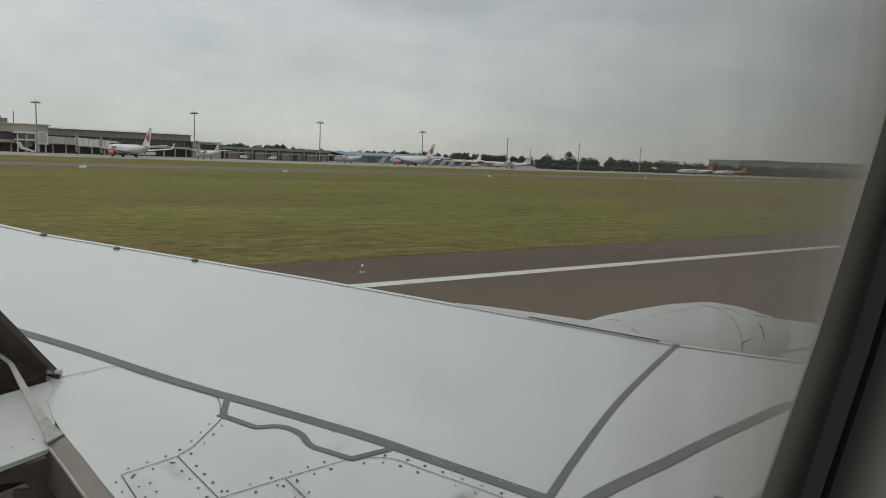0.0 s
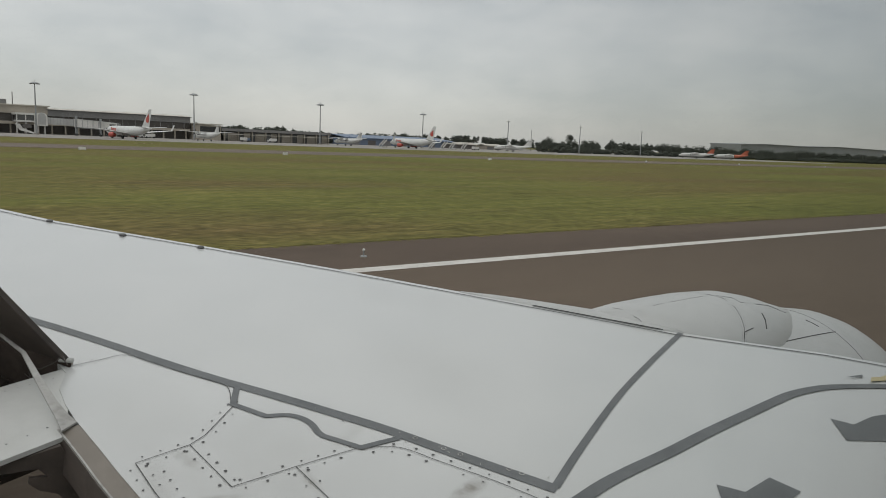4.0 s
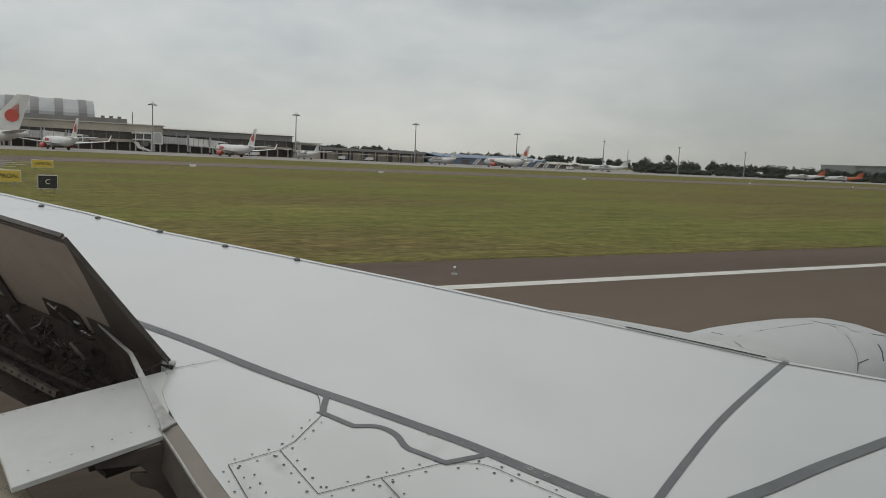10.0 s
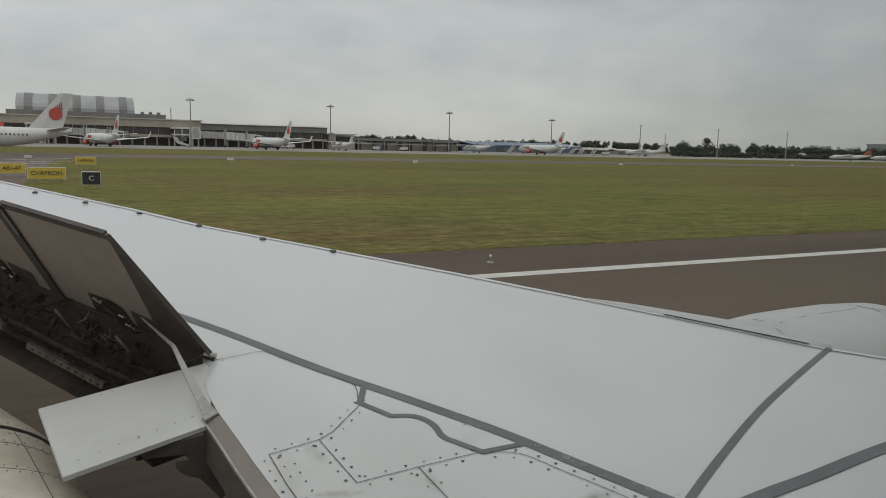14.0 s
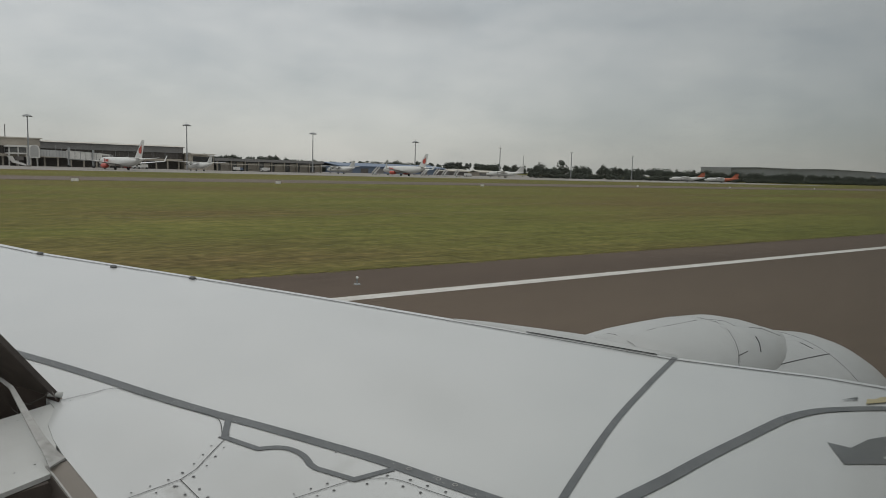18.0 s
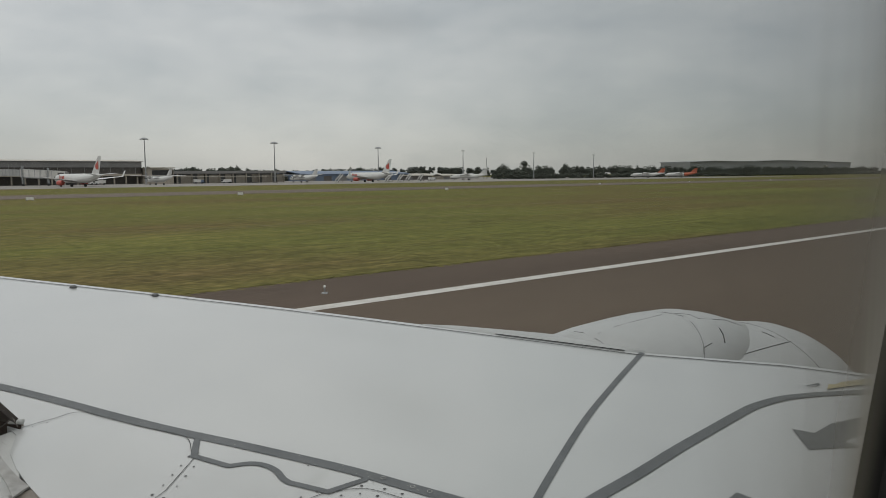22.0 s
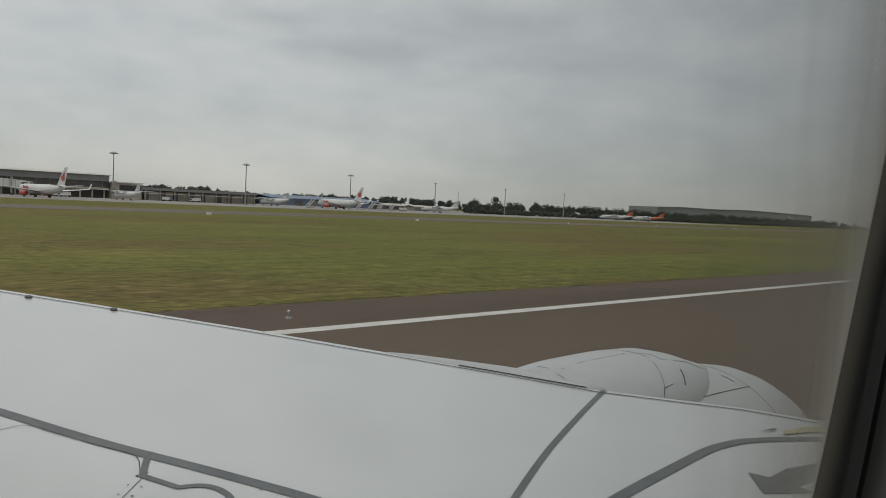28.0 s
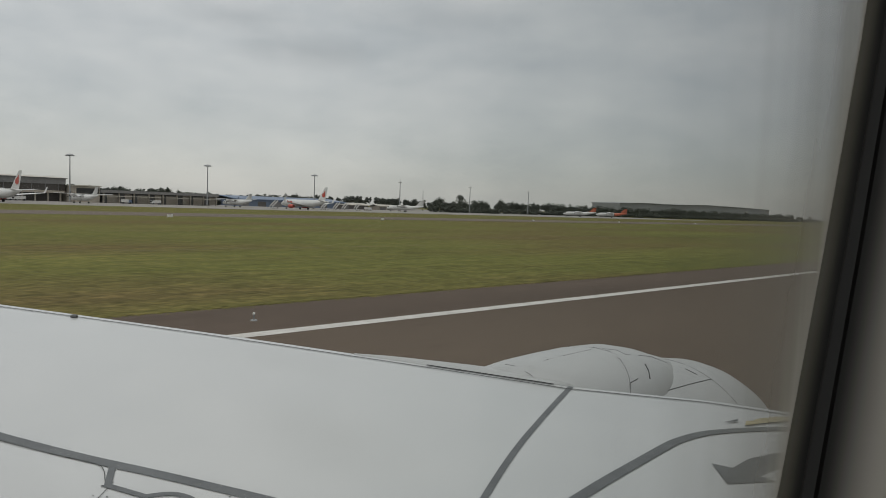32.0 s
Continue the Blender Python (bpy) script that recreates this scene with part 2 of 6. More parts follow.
def grass_material():
    """Mown turf: fine blades, streaks along x imitating motion blur, dry patches and a few dark spots."""
    m = bpy.data.materials.new("mown_grass")
    m.use_nodes = True
    nt = m.node_tree
    b = nt.nodes["Principled BSDF"]
    b.inputs["Roughness"].default_value, b.inputs["Specular IOR Level"].default_value = 0.95, 0.05
    geo = nt.nodes.new("ShaderNodeNewGeometry")

    def layer(scale, detail, lo, hi, c0, c1):
        mp = nt.nodes.new("ShaderNodeMapping")
        mp.inputs["Scale"].default_value = scale
        nt.links.new(geo.outputs["Position"], mp.inputs[0])
        n = nt.nodes.new("ShaderNodeTexNoise")
        n.inputs["Scale"].default_value, n.inputs["Detail"].default_value = 1.0, detail
        nt.links.new(mp.outputs[0], n.inputs["Vector"])
        rp = nt.nodes.new("ShaderNodeValToRGB")
        rp.color_ramp.elements[0].position, rp.color_ramp.elements[0].color = lo, (*c0, 1)
        rp.color_ramp.elements[1].position, rp.color_ramp.elements[1].color = hi, (*c1, 1)
        nt.links.new(n.outputs["Fac"], rp.inputs[0])
        return rp.outputs[0], n.outputs["Fac"]

    def blend(kind, fac, a, c):
        mx = nt.nodes.new("ShaderNodeMix")
        mx.data_type, mx.blend_type = "RGBA", kind
        if isinstance(fac, float):
            mx.inputs[0].default_value = fac
        else:
            nt.links.new(fac, mx.inputs[0])
        nt.links.new(a, mx.inputs[6])
        nt.links.new(c, mx.inputs[7])
        return mx.outputs[2]

    green, _ = layer((0.02, 0.06, 1), 6.0, 0.36, 0.64, (0.118, 0.122, 0.039), (0.154, 0.151, 0.049))
    dry, _ = layer((0.5, 1.6, 1), 4.0, 0.35, 0.65, (0.150, 0.112, 0.054), (0.116, 0.092, 0.042))
    where, _ = layer((0.016, 0.05, 1), 7.0, 0.44, 0.62, (0, 0, 0), (0.85, 0.85, 0.85))
    streak, _ = layer((0.10, 1.3, 1), 6.0, 0.30, 0.66, (0.52, 0.55, 0.52), (1.34, 1.30, 1.25))
    blades, h = layer((2.0, 3.6, 1), 8.0, 0.32, 0.68, (0.52, 0.54, 0.48), (1.48, 1.44, 1.36))
    spots, _ = layer((0.16, 0.55, 1), 3.0, 0.26, 0.36, (0.45, 0.5, 0.4), (1, 1, 1))
    col = blend("MIX", where, green, dry)
    clump, _ = layer((0.62, 0.9, 1), 3.0, 0.30, 0.70, (0.70, 0.74, 0.68), (1.28, 1.24, 1.22))
    mown, _ = layer((0.012, 0.40, 1), 2.0, 0.27, 0.35, (0.58, 0.60, 0.56), (1, 1, 1))
    col = blend("MULTIPLY", 0.42, col, streak)
    col = blend("MULTIPLY", 0.8, col, clump)
    col = blend("MULTIPLY", 0.8, col, mown)
    col = blend("MULTIPLY", 0.85, col, blades)
    col = blend("MULTIPLY", 0.7, col, spots)
    nt.links.new(col, b.inputs["Base Color"])
    bp = nt.nodes.new("ShaderNodeBump")
    bp.inputs["Strength"].default_value, bp.inputs["Distance"].default_value = 0.5, 0.05
    nt.links.new(h, bp.inputs["Height"])
    nt.links.new(bp.outputs[0], b.inputs["Normal"])
    return m


def stain(m, spots):
    """Soft oily smears with a centre, half lengths and a turn, over a paint."""
    nt = m.node_tree
    b = nt.nodes["Principled BSDF"]
    geo = nt.nodes.new("ShaderNodeNewGeometry")
    for x, y, lx, ly, turn, amount in spots:
        src = b.inputs["Base Color"].links[0].from_socket
        mp = nt.nodes.new("ShaderNodeMapping")
        mp.vector_type = "TEXTURE"
        mp.inputs["Location"].default_value = (x, y, 0)
        mp.inputs["Rotation"].default_value = (0, 0, radians(turn))
        mp.inputs["Scale"].default_value = (lx, ly, 50)
        nt.links.new(geo.outputs["Position"], mp.inputs[0])
        gr = nt.nodes.new("ShaderNodeTexGradient")
        gr.gradient_type = "SPHERICAL"
        nt.links.new(mp.outputs[0], gr.inputs[0])
        ns = nt.nodes.new("ShaderNodeTexNoise")
        ns.inputs["Scale"].default_value = 22.0 if lx < 0.3 else 3.5
        nt.links.new(geo.outputs["Position"], ns.inputs["Vector"])
        ml = nt.nodes.new("ShaderNodeMath")
        ml.operation = "MULTIPLY"
        nt.links.new(gr.outputs["Fac"], ml.inputs[0])
        nt.links.new(ns.outputs["Fac"], ml.inputs[1])
        am = nt.nodes.new("ShaderNodeMath")
        am.operation, am.use_clamp = "MULTIPLY", True
        am.inputs[1].default_value = amount
        nt.links.new(ml.outputs[0], am.inputs[0])
        mx = nt.nodes.new("ShaderNodeMix")
        mx.data_type = "RGBA"
        nt.links.new(am.outputs[0], mx.inputs[0])
        nt.links.new(src, mx.inputs[6])
        mx.inputs[7].default_value = (0.20, 0.19, 0.165, 1)
        nt.links.new(mx.outputs[2], b.inputs["Base Color"])


stain(WING_WHITE, [(1.99, 2.41, 0.15, 0.06, 14, 1.9), (0.98, 2.93, 0.16, 0.035, -20, 1.2), (1.40, 2.84, 0.04, 0.14, 0, 0.9), (0.98, 3.30, 0.05, 0.14, 12, 0.9),
                   (0.78, 3.05, 0.10, 0.5, -10, 0.5), (1.75, 3.10, 0.25, 0.06, 30, 0.35), (2.6, 3.6, 0.5, 0.9, 0, 0.22), (3.2, 5.0, 0.4, 1.2, 30, 0.18), (1.15, 2.95, 0.9, 0.9, 0, 0.42), (0.85, 3.9, 0.4, 0.5, 0, 0.30), (2.0, 2.0, 0.8, 0.6, 20, 0.3)])
WING_WHITE.node_tree.nodes["Principled BSDF"].inputs["Coat Weight"].default_value = 1.0
WING_WHITE.node_tree.nodes["Principled BSDF"].inputs["Coat Roughness"].default_value = 0.18
GRASS = grass_material()


# ---- mesh helpers ----
def part(name, bm, mat, parent=None, label="", smooth=False):
    me = bpy.data.meshes.new(name)
    bm.normal_update()
    if smooth:
        for f in bm.faces:
            f.smooth = True
    bm.to_mesh(me)
    bm.free()
    me.materials.append(mat)
    ob = new(name, me)
    if parent:
        ob.parent = parent
    if label:
        tagged(ob, label)
    return ob


def thing(name, label, category, group="", kind="", at=None):
    ob = new(name)
    if at:
        ob.matrix_world = at
    return tagged(ob, label, category, group, kind)


def box(bm, x0, x1, y0, y1, z0, z1, m=None):
    vs = [bm.verts.new((x, y, z)) for z in (z0, z1) for x, y in ((x0, y0), (x1, y0), (x1, y1), (x0, y1))]
    for f in ((3, 2, 1, 0), (4, 5, 6, 7), (0, 1, 5, 4), (1, 2, 6, 5), (2, 3, 7, 6), (3, 0, 4, 7)):
        bm.faces.new([vs[i] for i in f])
    if m:
        bmesh.ops.transform(bm, matrix=m, verts=vs)
    return bm


def boxed(*a, m=None):
    return box(bmesh.new(), *a, m=m)


def prism(bm, outline, z0, z1):
    """Upright prism over a plan outline."""
    lo, hi = [bm.verts.new((x, y, z0)) for x, y in outline], [bm.verts.new((x, y, z1)) for x, y in outline]
    n = len(outline)
    bm.faces.new(list(reversed(lo)))
    bm.faces.new(hi)
    for i in range(n):
        bm.faces.new((lo[i], lo[(i + 1) % n], hi[(i + 1) % n], hi[i]))
    bmesh.ops.recalc_face_normals(bm, faces=bm.faces)
    return bm


def loft(bm, rings, close=True, caps=True):
    """Skin over rings of equal count."""
    rows = [[bm.verts.new(p) for p in r] for r in rings]
    n = len(rows[0])
    for a, b in zip(rows, rows[1:]):
        for i in range(n if close else n - 1):
            bm.faces.new((a[i], a[(i + 1) % n], b[(i + 1) % n], b[i]))
    if caps and close:
        bm.faces.new(list(reversed(rows[0])))
        bm.faces.new(rows[-1])
    bmesh.ops.recalc_face_normals(bm, faces=bm.faces)
    return bm


def tube(bm, pts, r, sides=8):
    """Round bar along points."""
    pts = [Vector(p) for p in pts]
    rings = []
    for i, p in enumerate(pts):
        d = (pts[min(i + 1, len(pts) - 1)] - pts[max(i - 1, 0)]).normalized()
        u = d.cross(Vector((0, 0, 1)) if abs(d.z) < 0.9 else Vector((1, 0, 0))).normalized()
        v = d.cross(u)
        rr = r[i] if isinstance(r, (list, tuple)) else r
        rings.append([p + rr * (math.cos(2 * math.pi * k / sides) * u + math.sin(2 * math.pi * k / sides) * v)
                      for k in range(sides)])
    return loft(bm, rings)


def lathe_x(profile, cy, cz, sides=32):
    """Body round an axis along x: profile of (x, radius)."""
    return loft(bmesh.new(), [[(x, cy + r * math.cos(2 * math.pi * k / sides), cz + r * math.sin(2 * math.pi * k / sides))
                               for k in range(sides)] for x, r in profile])


def sample(table, v):
    """Straight-line lookup in pairs (v, value)."""
    if v <= table[0][0]:
        return table[0][1]
    for (a, fa), (b, fb) in zip(table, table[1:]):
        if v <= b:
            return fa + (fb - fa) * (v - a) / (b - a)
    return table[-1][1]


# ---- ground, runway, taxiway, apron ----
GRASS_EDGE, TAXI_0, TAXI_1, APRON_0 = 23.8, 152.0, 184.0, 286.0
bm = bmesh.new()
n = 40
ring0 = [bm.verts.new((0, 0, 0))]
prev = None
for r in (60, 200, 600, 1600, 4400):
    ring = [bm.verts.new((r * math.cos(2 * math.pi * k / n), r * math.sin(2 * math.pi * k / n), 0)) for k in range(n)]
    for k in range(n):
        if prev:
            bm.faces.new((prev[k], prev[(k + 1) % n], ring[(k + 1) % n], ring[k]))
        else:
            bm.faces.new((ring0[0], ring[k], ring[(k + 1) % n]))
    prev = ring
bmesh.ops.recalc_face_normals(bm, faces=bm.faces)
ground = tagged(part("ground", bm, GRASS), "wide flat mown airfield grass, green with dry brown patches", "grass", kind="structure")


def strip(name, x0, x1, y0, y1, z, mat, label, category="road", kind="structure"):
    """Thin paved slab; cut along x so that the edge is not one endless sliver."""
    bm = bmesh.new()
    m = max(1, int((x1 - x0) / 120))
    for i in range(m):
        a, b = x0 + (x1 - x0) * i / m, x0 + (x1 - x0) * (i + 1) / m
        box(bm, a, b, y0, y1, -0.2, z)
    bmesh.ops.remove_doubles(bm, verts=bm.verts, dist=0.001)
    return tagged(part(name, bm, mat), label, category, kind=kind)


RUN_LINE = 18.6
strip("runway", -1500, 1500, -26, RUN_LINE + 0.6, 0.02, ASPHALT, "grey-brown asphalt runway with faint lengthwise streaks")
strip("runway_shoulder", -1500, 1500, RUN_LINE + 0.6, GRASS_EDGE, 0.015, SHOULDER, "darker worn asphalt shoulder beside the runway")
strip("taxiway", -1500, 1500, TAXI_0, TAXI_1, 0.03, TAXIWAY, "grey asphalt taxiway parallel to the runway")
strip("apron", -345, 640, APRON_0, 760, 0.04, APRON, "pale concrete apron in front of the terminal", "pavement")
strip("runway_edge_line", -1500, 1500, RUN_LINE - 0.31, RUN_LINE + 0.31, 0.026, LINE_WHITE, "worn white painted line along the runway edge", "road marking")

# ---- the aircraft that carries the camera: port wing, engine, spoilers ----
LE_LINE = [(0.0, 7.6), (1.2, 6.55), (2.0, 5.93), (2.5, 5.6), (2.9, 5.21), (3.3, 4.83), (4.7, 3.90), (5.87, 3.10), (7.04, 2.25),
           (8.44, 1.21), (9.63, 0.53), (11.62, -0.75), (16.6, -3.9)]
REAR = [(-0.3, 1.18), (1.5, 0.96), (2.2, 0.855), (3.03, 0.735), (3.32, 0.692), (3.53, 0.667), (3.75, 0.638), (3.88, 0.618), (4.1, 0.600), (4.35, 0.605), (4.60, 0.70), (16.6, 0.70 - 0.52 * 12.0)]


def skin_z(x, y):
    """Height of the wing's upper surface."""
    u = max((4.65 - (y - 3.35) * 0.5228 - x) * 0.8862, 0.0)
    return 2.5 + 0.085 * (y - 3.35) - 0.011 * u * u


def on_skin(x, y, up=0.0):
    return Vector((x, y, skin_z(x, y) + up))


def ribbon(bm, pts, width, up=0.004, step=0.12):
    """Painted band along a plan line, laid on the wing; corners mitred."""
    fine = []
    for a, b in zip(pts, pts[1:]):
        a, b = Vector(a), Vector(b)
        k = max(1, int((b - a).length / step))
        fine += [a.lerp(b, i / k) for i in range(k)]
    fine.append(Vector(pts[-1]))
    rows = []
    for i, p in enumerate(fine):
        d0 = (p - fine[i - 1]).normalized() if i else (fine[1] - p).normalized()
        d1 = (fine[i + 1] - p).normalized() if i + 1 < len(fine) else d0
        d = (d0 + d1).normalized()
        nrm = Vector((-d.y, d.x)) * (width / 2 / max(0.5, d.dot(d0)))
        rows.append([bm.verts.new(on_skin(*(p + nrm * s), up)) for s in (-1, 1)])
    for a, b in zip(rows, rows[1:]):
        bm.faces.new((a[0], b[0], b[1], a[1]))
    bmesh.ops.recalc_face_normals(bm, faces=bm.faces)
    return bm


def smooth_line(pts, per=6):
    """Catmull-Rom through plan points."""
    v = [Vector(p) for p in pts]
    v = [2 * v[0] - v[1]] + v + [2 * v[-1] - v[-2]]
    out = []
    for i in range(1, len(v) - 2):
        for k in range(per):
            t = k / per
            out.append(0.5 * (2 * v[i] + (v[i + 1] - v[i - 1]) * t + (2 * v[i - 1] - 5 * v[i] + 4 * v[i + 1] - v[i + 2]) * t * t
                              + (3 * v[i] - v[i - 1] - 3 * v[i + 1] + v[i + 2]) * t ** 3))
    return out + [v[-2]]


def patch(bm, outline, up=0.004):
    """Flat painted shape on the wing."""
    vs = [bm.verts.new(on_skin(x, y, up)) for x, y in outline]
    bm.faces.new(vs)
    bmesh.ops.triangulate(bm, faces=bm.faces)
    bmesh.ops.recalc_face_normals(bm, faces=bm.faces)
    for f in bm.faces:
        if f.normal.z < 0:
            f.normal_flip()
    return bm


jet = thing("passenger_jet", "white port wing and engine of a passenger jet with raised spoilers", "airplane")

# wing skin: upper surface, rounded nose, lower surface
rings = []
for i in range(84):
    y = -0.3 + 16.8 * (i / 83) ** 1.15
    le, re = sample(LE_LINE, y), sample(REAR, y)
    ring = []
    for k in range(25):
        x = re + (le - re) * k / 24
        ring.append((x, y, skin_z(x, y)))
    top = skin_z(le, y)
    for dx, dz in ((0.03, -0.001), (0.05, -0.018), (0.06, -0.06), (0.04, -0.14), (-0.1, -0.22)):
        ring.append((le + dx, y, top + dz))
    deep = 0.42 * max(0.35, 1 - y / 20)
    ring.append(((le + re) / 2, y, top - deep))
    ring.append((re + 0.15, y, skin_z(re, y) - deep))
    ring.append((re, y, skin_z(re, y) - 0.05))
    rings.append(ring)
skin = part("wing_skin", loft(bmesh.new(), rings), WING_WHITE, jet, "smooth white painted upper wing skin", smooth=False)
for f in skin.data.polygons:
    f.use_smooth = len(f.vertices) == 4 and f.normal.z > 0.6
skin.data.set_sharp_from_angle(angle=0.5)

# slat edge line and drain bumps
edge = [(sample(LE_LINE, y) - 0.075, y) for y in (2.0, 2.5, 2.9, 3.3, 4.0, 4.7, 5.3, 5.87, 6.5, 7.04, 7.7, 8.44, 9.0, 9.63, 10.6, 11.62, 14.0, 16.4)]
part("slat_gap", ribbon(bmesh.new(), edge, 0.016, 0.005), SEAM, jet, "thin dark gap behind the slat edge")
for x, y in ((2.24, 6.94), (1.69, 7.63), (1.16, 8.44), (0.60, 9.29), (0.03, 10.11), (-0.56, 10.98), (-1.15, 11.88), (-1.75, 12.8)):
    bm = bmesh.new()
    bmesh.ops.create_uvsphere(bm, u_segments=8, v_segments=5, radius=0.035)
    bmesh.ops.scale(bm, vec=(1.0, 1.3, 0.55), verts=bm.verts)
    bmesh.ops.translate(bm, vec=on_skin(x, y, 0.006), verts=bm.verts)
    part("drain_bump", bm, RIVET, jet, smooth=True)

# grey walkway bands
band = smooth_line([(-0.30, 7.03), (0.20, 6.18), (0.713, 5.285), (0.95, 4.848), (1.164, 4.425), (1.369, 4.045), (1.573, 3.705), (1.753, 3.392), (1.93, 3.075), (2.071, 2.775), (2.21, 2.485), (2.345, 2.20)])
part("walkway_band", ribbon(bmesh.new(), band, 0.070), MARK_GREY, jet, "grey painted walkway boundary band")
band = smooth_line([(4.83, 3.315), (4.07, 3.008), (3.41, 2.732), (2.71, 2.398), (2.35, 2.215)])
part("walkway_band", ribbon(bmesh.new(), band, 0.042), MARK_GREY, jet, "grey painted walkway boundary band")
band = smooth_line([(1.40, 1.86), (1.80, 1.95), (2.12, 2.05), (2.36, 2.08), (2.57, 2.112), (2.79, 2.128), (3.11, 2.140), (3.51, 2.170), (3.98, 2.196),
                    (4.25, 2.212), (4.50, 2.220), (4.79, 2.183), (5.03, 2.10), (5.25, 2.00), (5.5, 1.87), (5.9, 1.66)])
part("walkway_band", ribbon(bmesh.new(), band, 0.070, 0.006), MARK_GREY, jet, "grey painted walkway boundary band")
hatch = [(1.475, 3.925), (1.453, 3.888), (1.353, 3.69), (1.457, 3.483)] + smooth_line([(1.457, 3.483), (1.553, 3.442), (1.605, 3.381), (1.628, 3.295), (1.619, 3.199)])[1:] \
    + [(1.626, 3.155), (1.736, 2.964), (1.955, 2.946)]
part("hatch_outline", ribbon(bmesh.new(), hatch, 0.036, 0.005), MARK_GREY, jet, "grey outline of a fuelling hatch")
arrow = [(3.06, 1.83), (3.13, 1.72), (3.36, 1.73), (3.38, 1.58), (3.11, 1.55), (3.09, 1.45), (2.83, 1.61)]
part("escape_arrow", patch(bmesh.new(), arrow), MARK_GREY, jet, "grey painted escape arrow")
arrow = [(4.35, 1.91), (4.405, 1.80), (4.64, 1.80), (4.90, 1.735), (5.15, 1.60), (5.05, 1.52), (4.80, 1.61), (4.56, 1.635), (4.44, 1.645),
         (4.44, 1.555), (4.145, 1.72)]
part("escape_arrow", patch(bmesh.new(), arrow), MARK_GREY, jet, "grey painted curved escape arrow")
dash = [(5.25, 2.075), (5.36, 2.115), (5.42, 2.085), (5.50, 2.085), (5.70, 2.02), (5.85, 1.93), (5.70, 1.915), (5.55, 1.98), (5.40, 2.03)]
part("yellow_dash", patch(bmesh.new(), dash, 0.010), MARK_YELLOW, jet, "yellow painted dash")
part("grey_dash", patch(bmesh.new(), [(5.16, 2.20), (5.34, 2.17), (5.30, 2.145)], 0.010), MARK_GREY, jet)

for x, y in ((2.09, 2.745), (2.13, 2.66), (2.255, 2.435), (2.285, 2.375), (2.02, 2.90)):
    rings = [[on_skin(x + r * math.cos(a), y + r * math.sin(a), 0.008) for a in [k * math.pi / 6 for k in range(12)]] for r in (0.010, 0.014)]
    part("printed_ring", loft(bmesh.new(), rings, caps=False), BLADE_GREY, jet)

# panel seams and rivets
SEAMS = [[(0.77, 3.37), (1.03, 3.40), (1.12, 3.45), (1.39, 3.71)], [(1.03, 3.40), (1.08, 2.97), (1.39, 2.97), (1.74, 2.965)],
         [(1.39, 2.97), (1.41, 2.65), (1.43, 2.2)], [(0.77, 3.37), (0.785, 3.10), (0.83, 2.7)],
         [(1.728, 2.945), (1.83, 2.919), (1.919, 2.847), (2.003, 2.67), (2.137, 2.392), (2.245, 2.116), (2.302, 1.957)],
         [(0.76, 9.534), (0.384, 9.797), (-0.062, 9.934), (-0.47, 10.03)], [(0.718, 4.585), (0.868, 4.597), (1.015, 4.600), (1.125, 4.405), (1.27, 4.15), (1.385, 3.955), (1.395, 3.865), (1.358, 3.736)]]
for s in SEAMS:
    part("panel_seam", ribbon(bmesh.new(), smooth_line(s) if len(s) > 5 else s, 0.0045, 0.005), SEAM, jet)
bm = bmesh.new()
rng = random.Random(4)


def rivet(bm, x, y, r):
    c = bm.verts.new(on_skin(x, y, 0.005 + r * 0.25))
    ring = [bm.verts.new(on_skin(x + r * math.cos(a), y + r * math.sin(a), 0.004)) for a in (0, 1.05, 2.09, 3.14, 4.19, 5.24)]
    for i in range(6):
        bm.faces.new((c, ring[i], ring[(i + 1) % 6]))


def rivet_row(bm, line, off, gap, r):
    pts = [Vector(p) for p in line]
    for a, b in zip(pts, pts[1:]):
        d = b - a
        nrm = Vector((-d.y, d.x)).normalized()
        k = max(1, int(d.length / gap))
        for i in range(k):
            p = a + d * ((i + 0.5) / k) + nrm * off
            if rng.random() < 0.93:
                rivet(bm, p.x, p.y, r * rng.uniform(0.55, 0.95))


for s in SEAMS[:5]:
    rivet_row(bm, s, 0.035, 0.085, 0.0095)
    rivet_row(bm, s, -0.035, 0.085, 0.0095)
rivet_row(bm, SEAMS[6][:2], 0.03, 0.06, 0.005)
rivet_row(bm, SEAMS[6][:2], -0.03, 0.06, 0.005)
rivet_row(bm, [(0.86, 3.28), (0.89, 2.8)], 0.0, 0.07, 0.007)
rivet_row(bm, [(0.75, 5.32), (1.20, 4.44), (1.61, 3.73), (1.97, 3.09), (2.37, 2.26)], -0.02, 0.10, 0.0035)
rivet_row(bm, [(1.93, 3.06), (2.07, 2.76), (2.32, 2.25)], 0.0, 0.11, 0.005)
rivet_row(bm, [(1.55, 3.60), (1.70, 3.35), (1.67, 3.16)], 0.10, 0.11, 0.007)
tagged(part("rivets", bm, RIVET, jet, "dark rivet heads along the panel seams"), kind="stuff")
bm = bmesh.new()
for i in range(110):
    q = rng.uniform(0, 1)
    rivet(bm, 2.35 - 1.75 * q + rng.uniform(-0.02, 0.09), 2.25 + 3.2 * q + rng.uniform(-0.05, 0.05), rng.uniform(0.002, 0.004))
for i in range(22):
    rivet(bm, rng.uniform(1.6, 3.4), rng.uniform(2.8, 5.2), rng.uniform(0.0015, 0.0035))
tagged(part("paint_chips", bm, STAIN, jet, "faint grey paint chips beside the walkway bands"), kind="stuff")
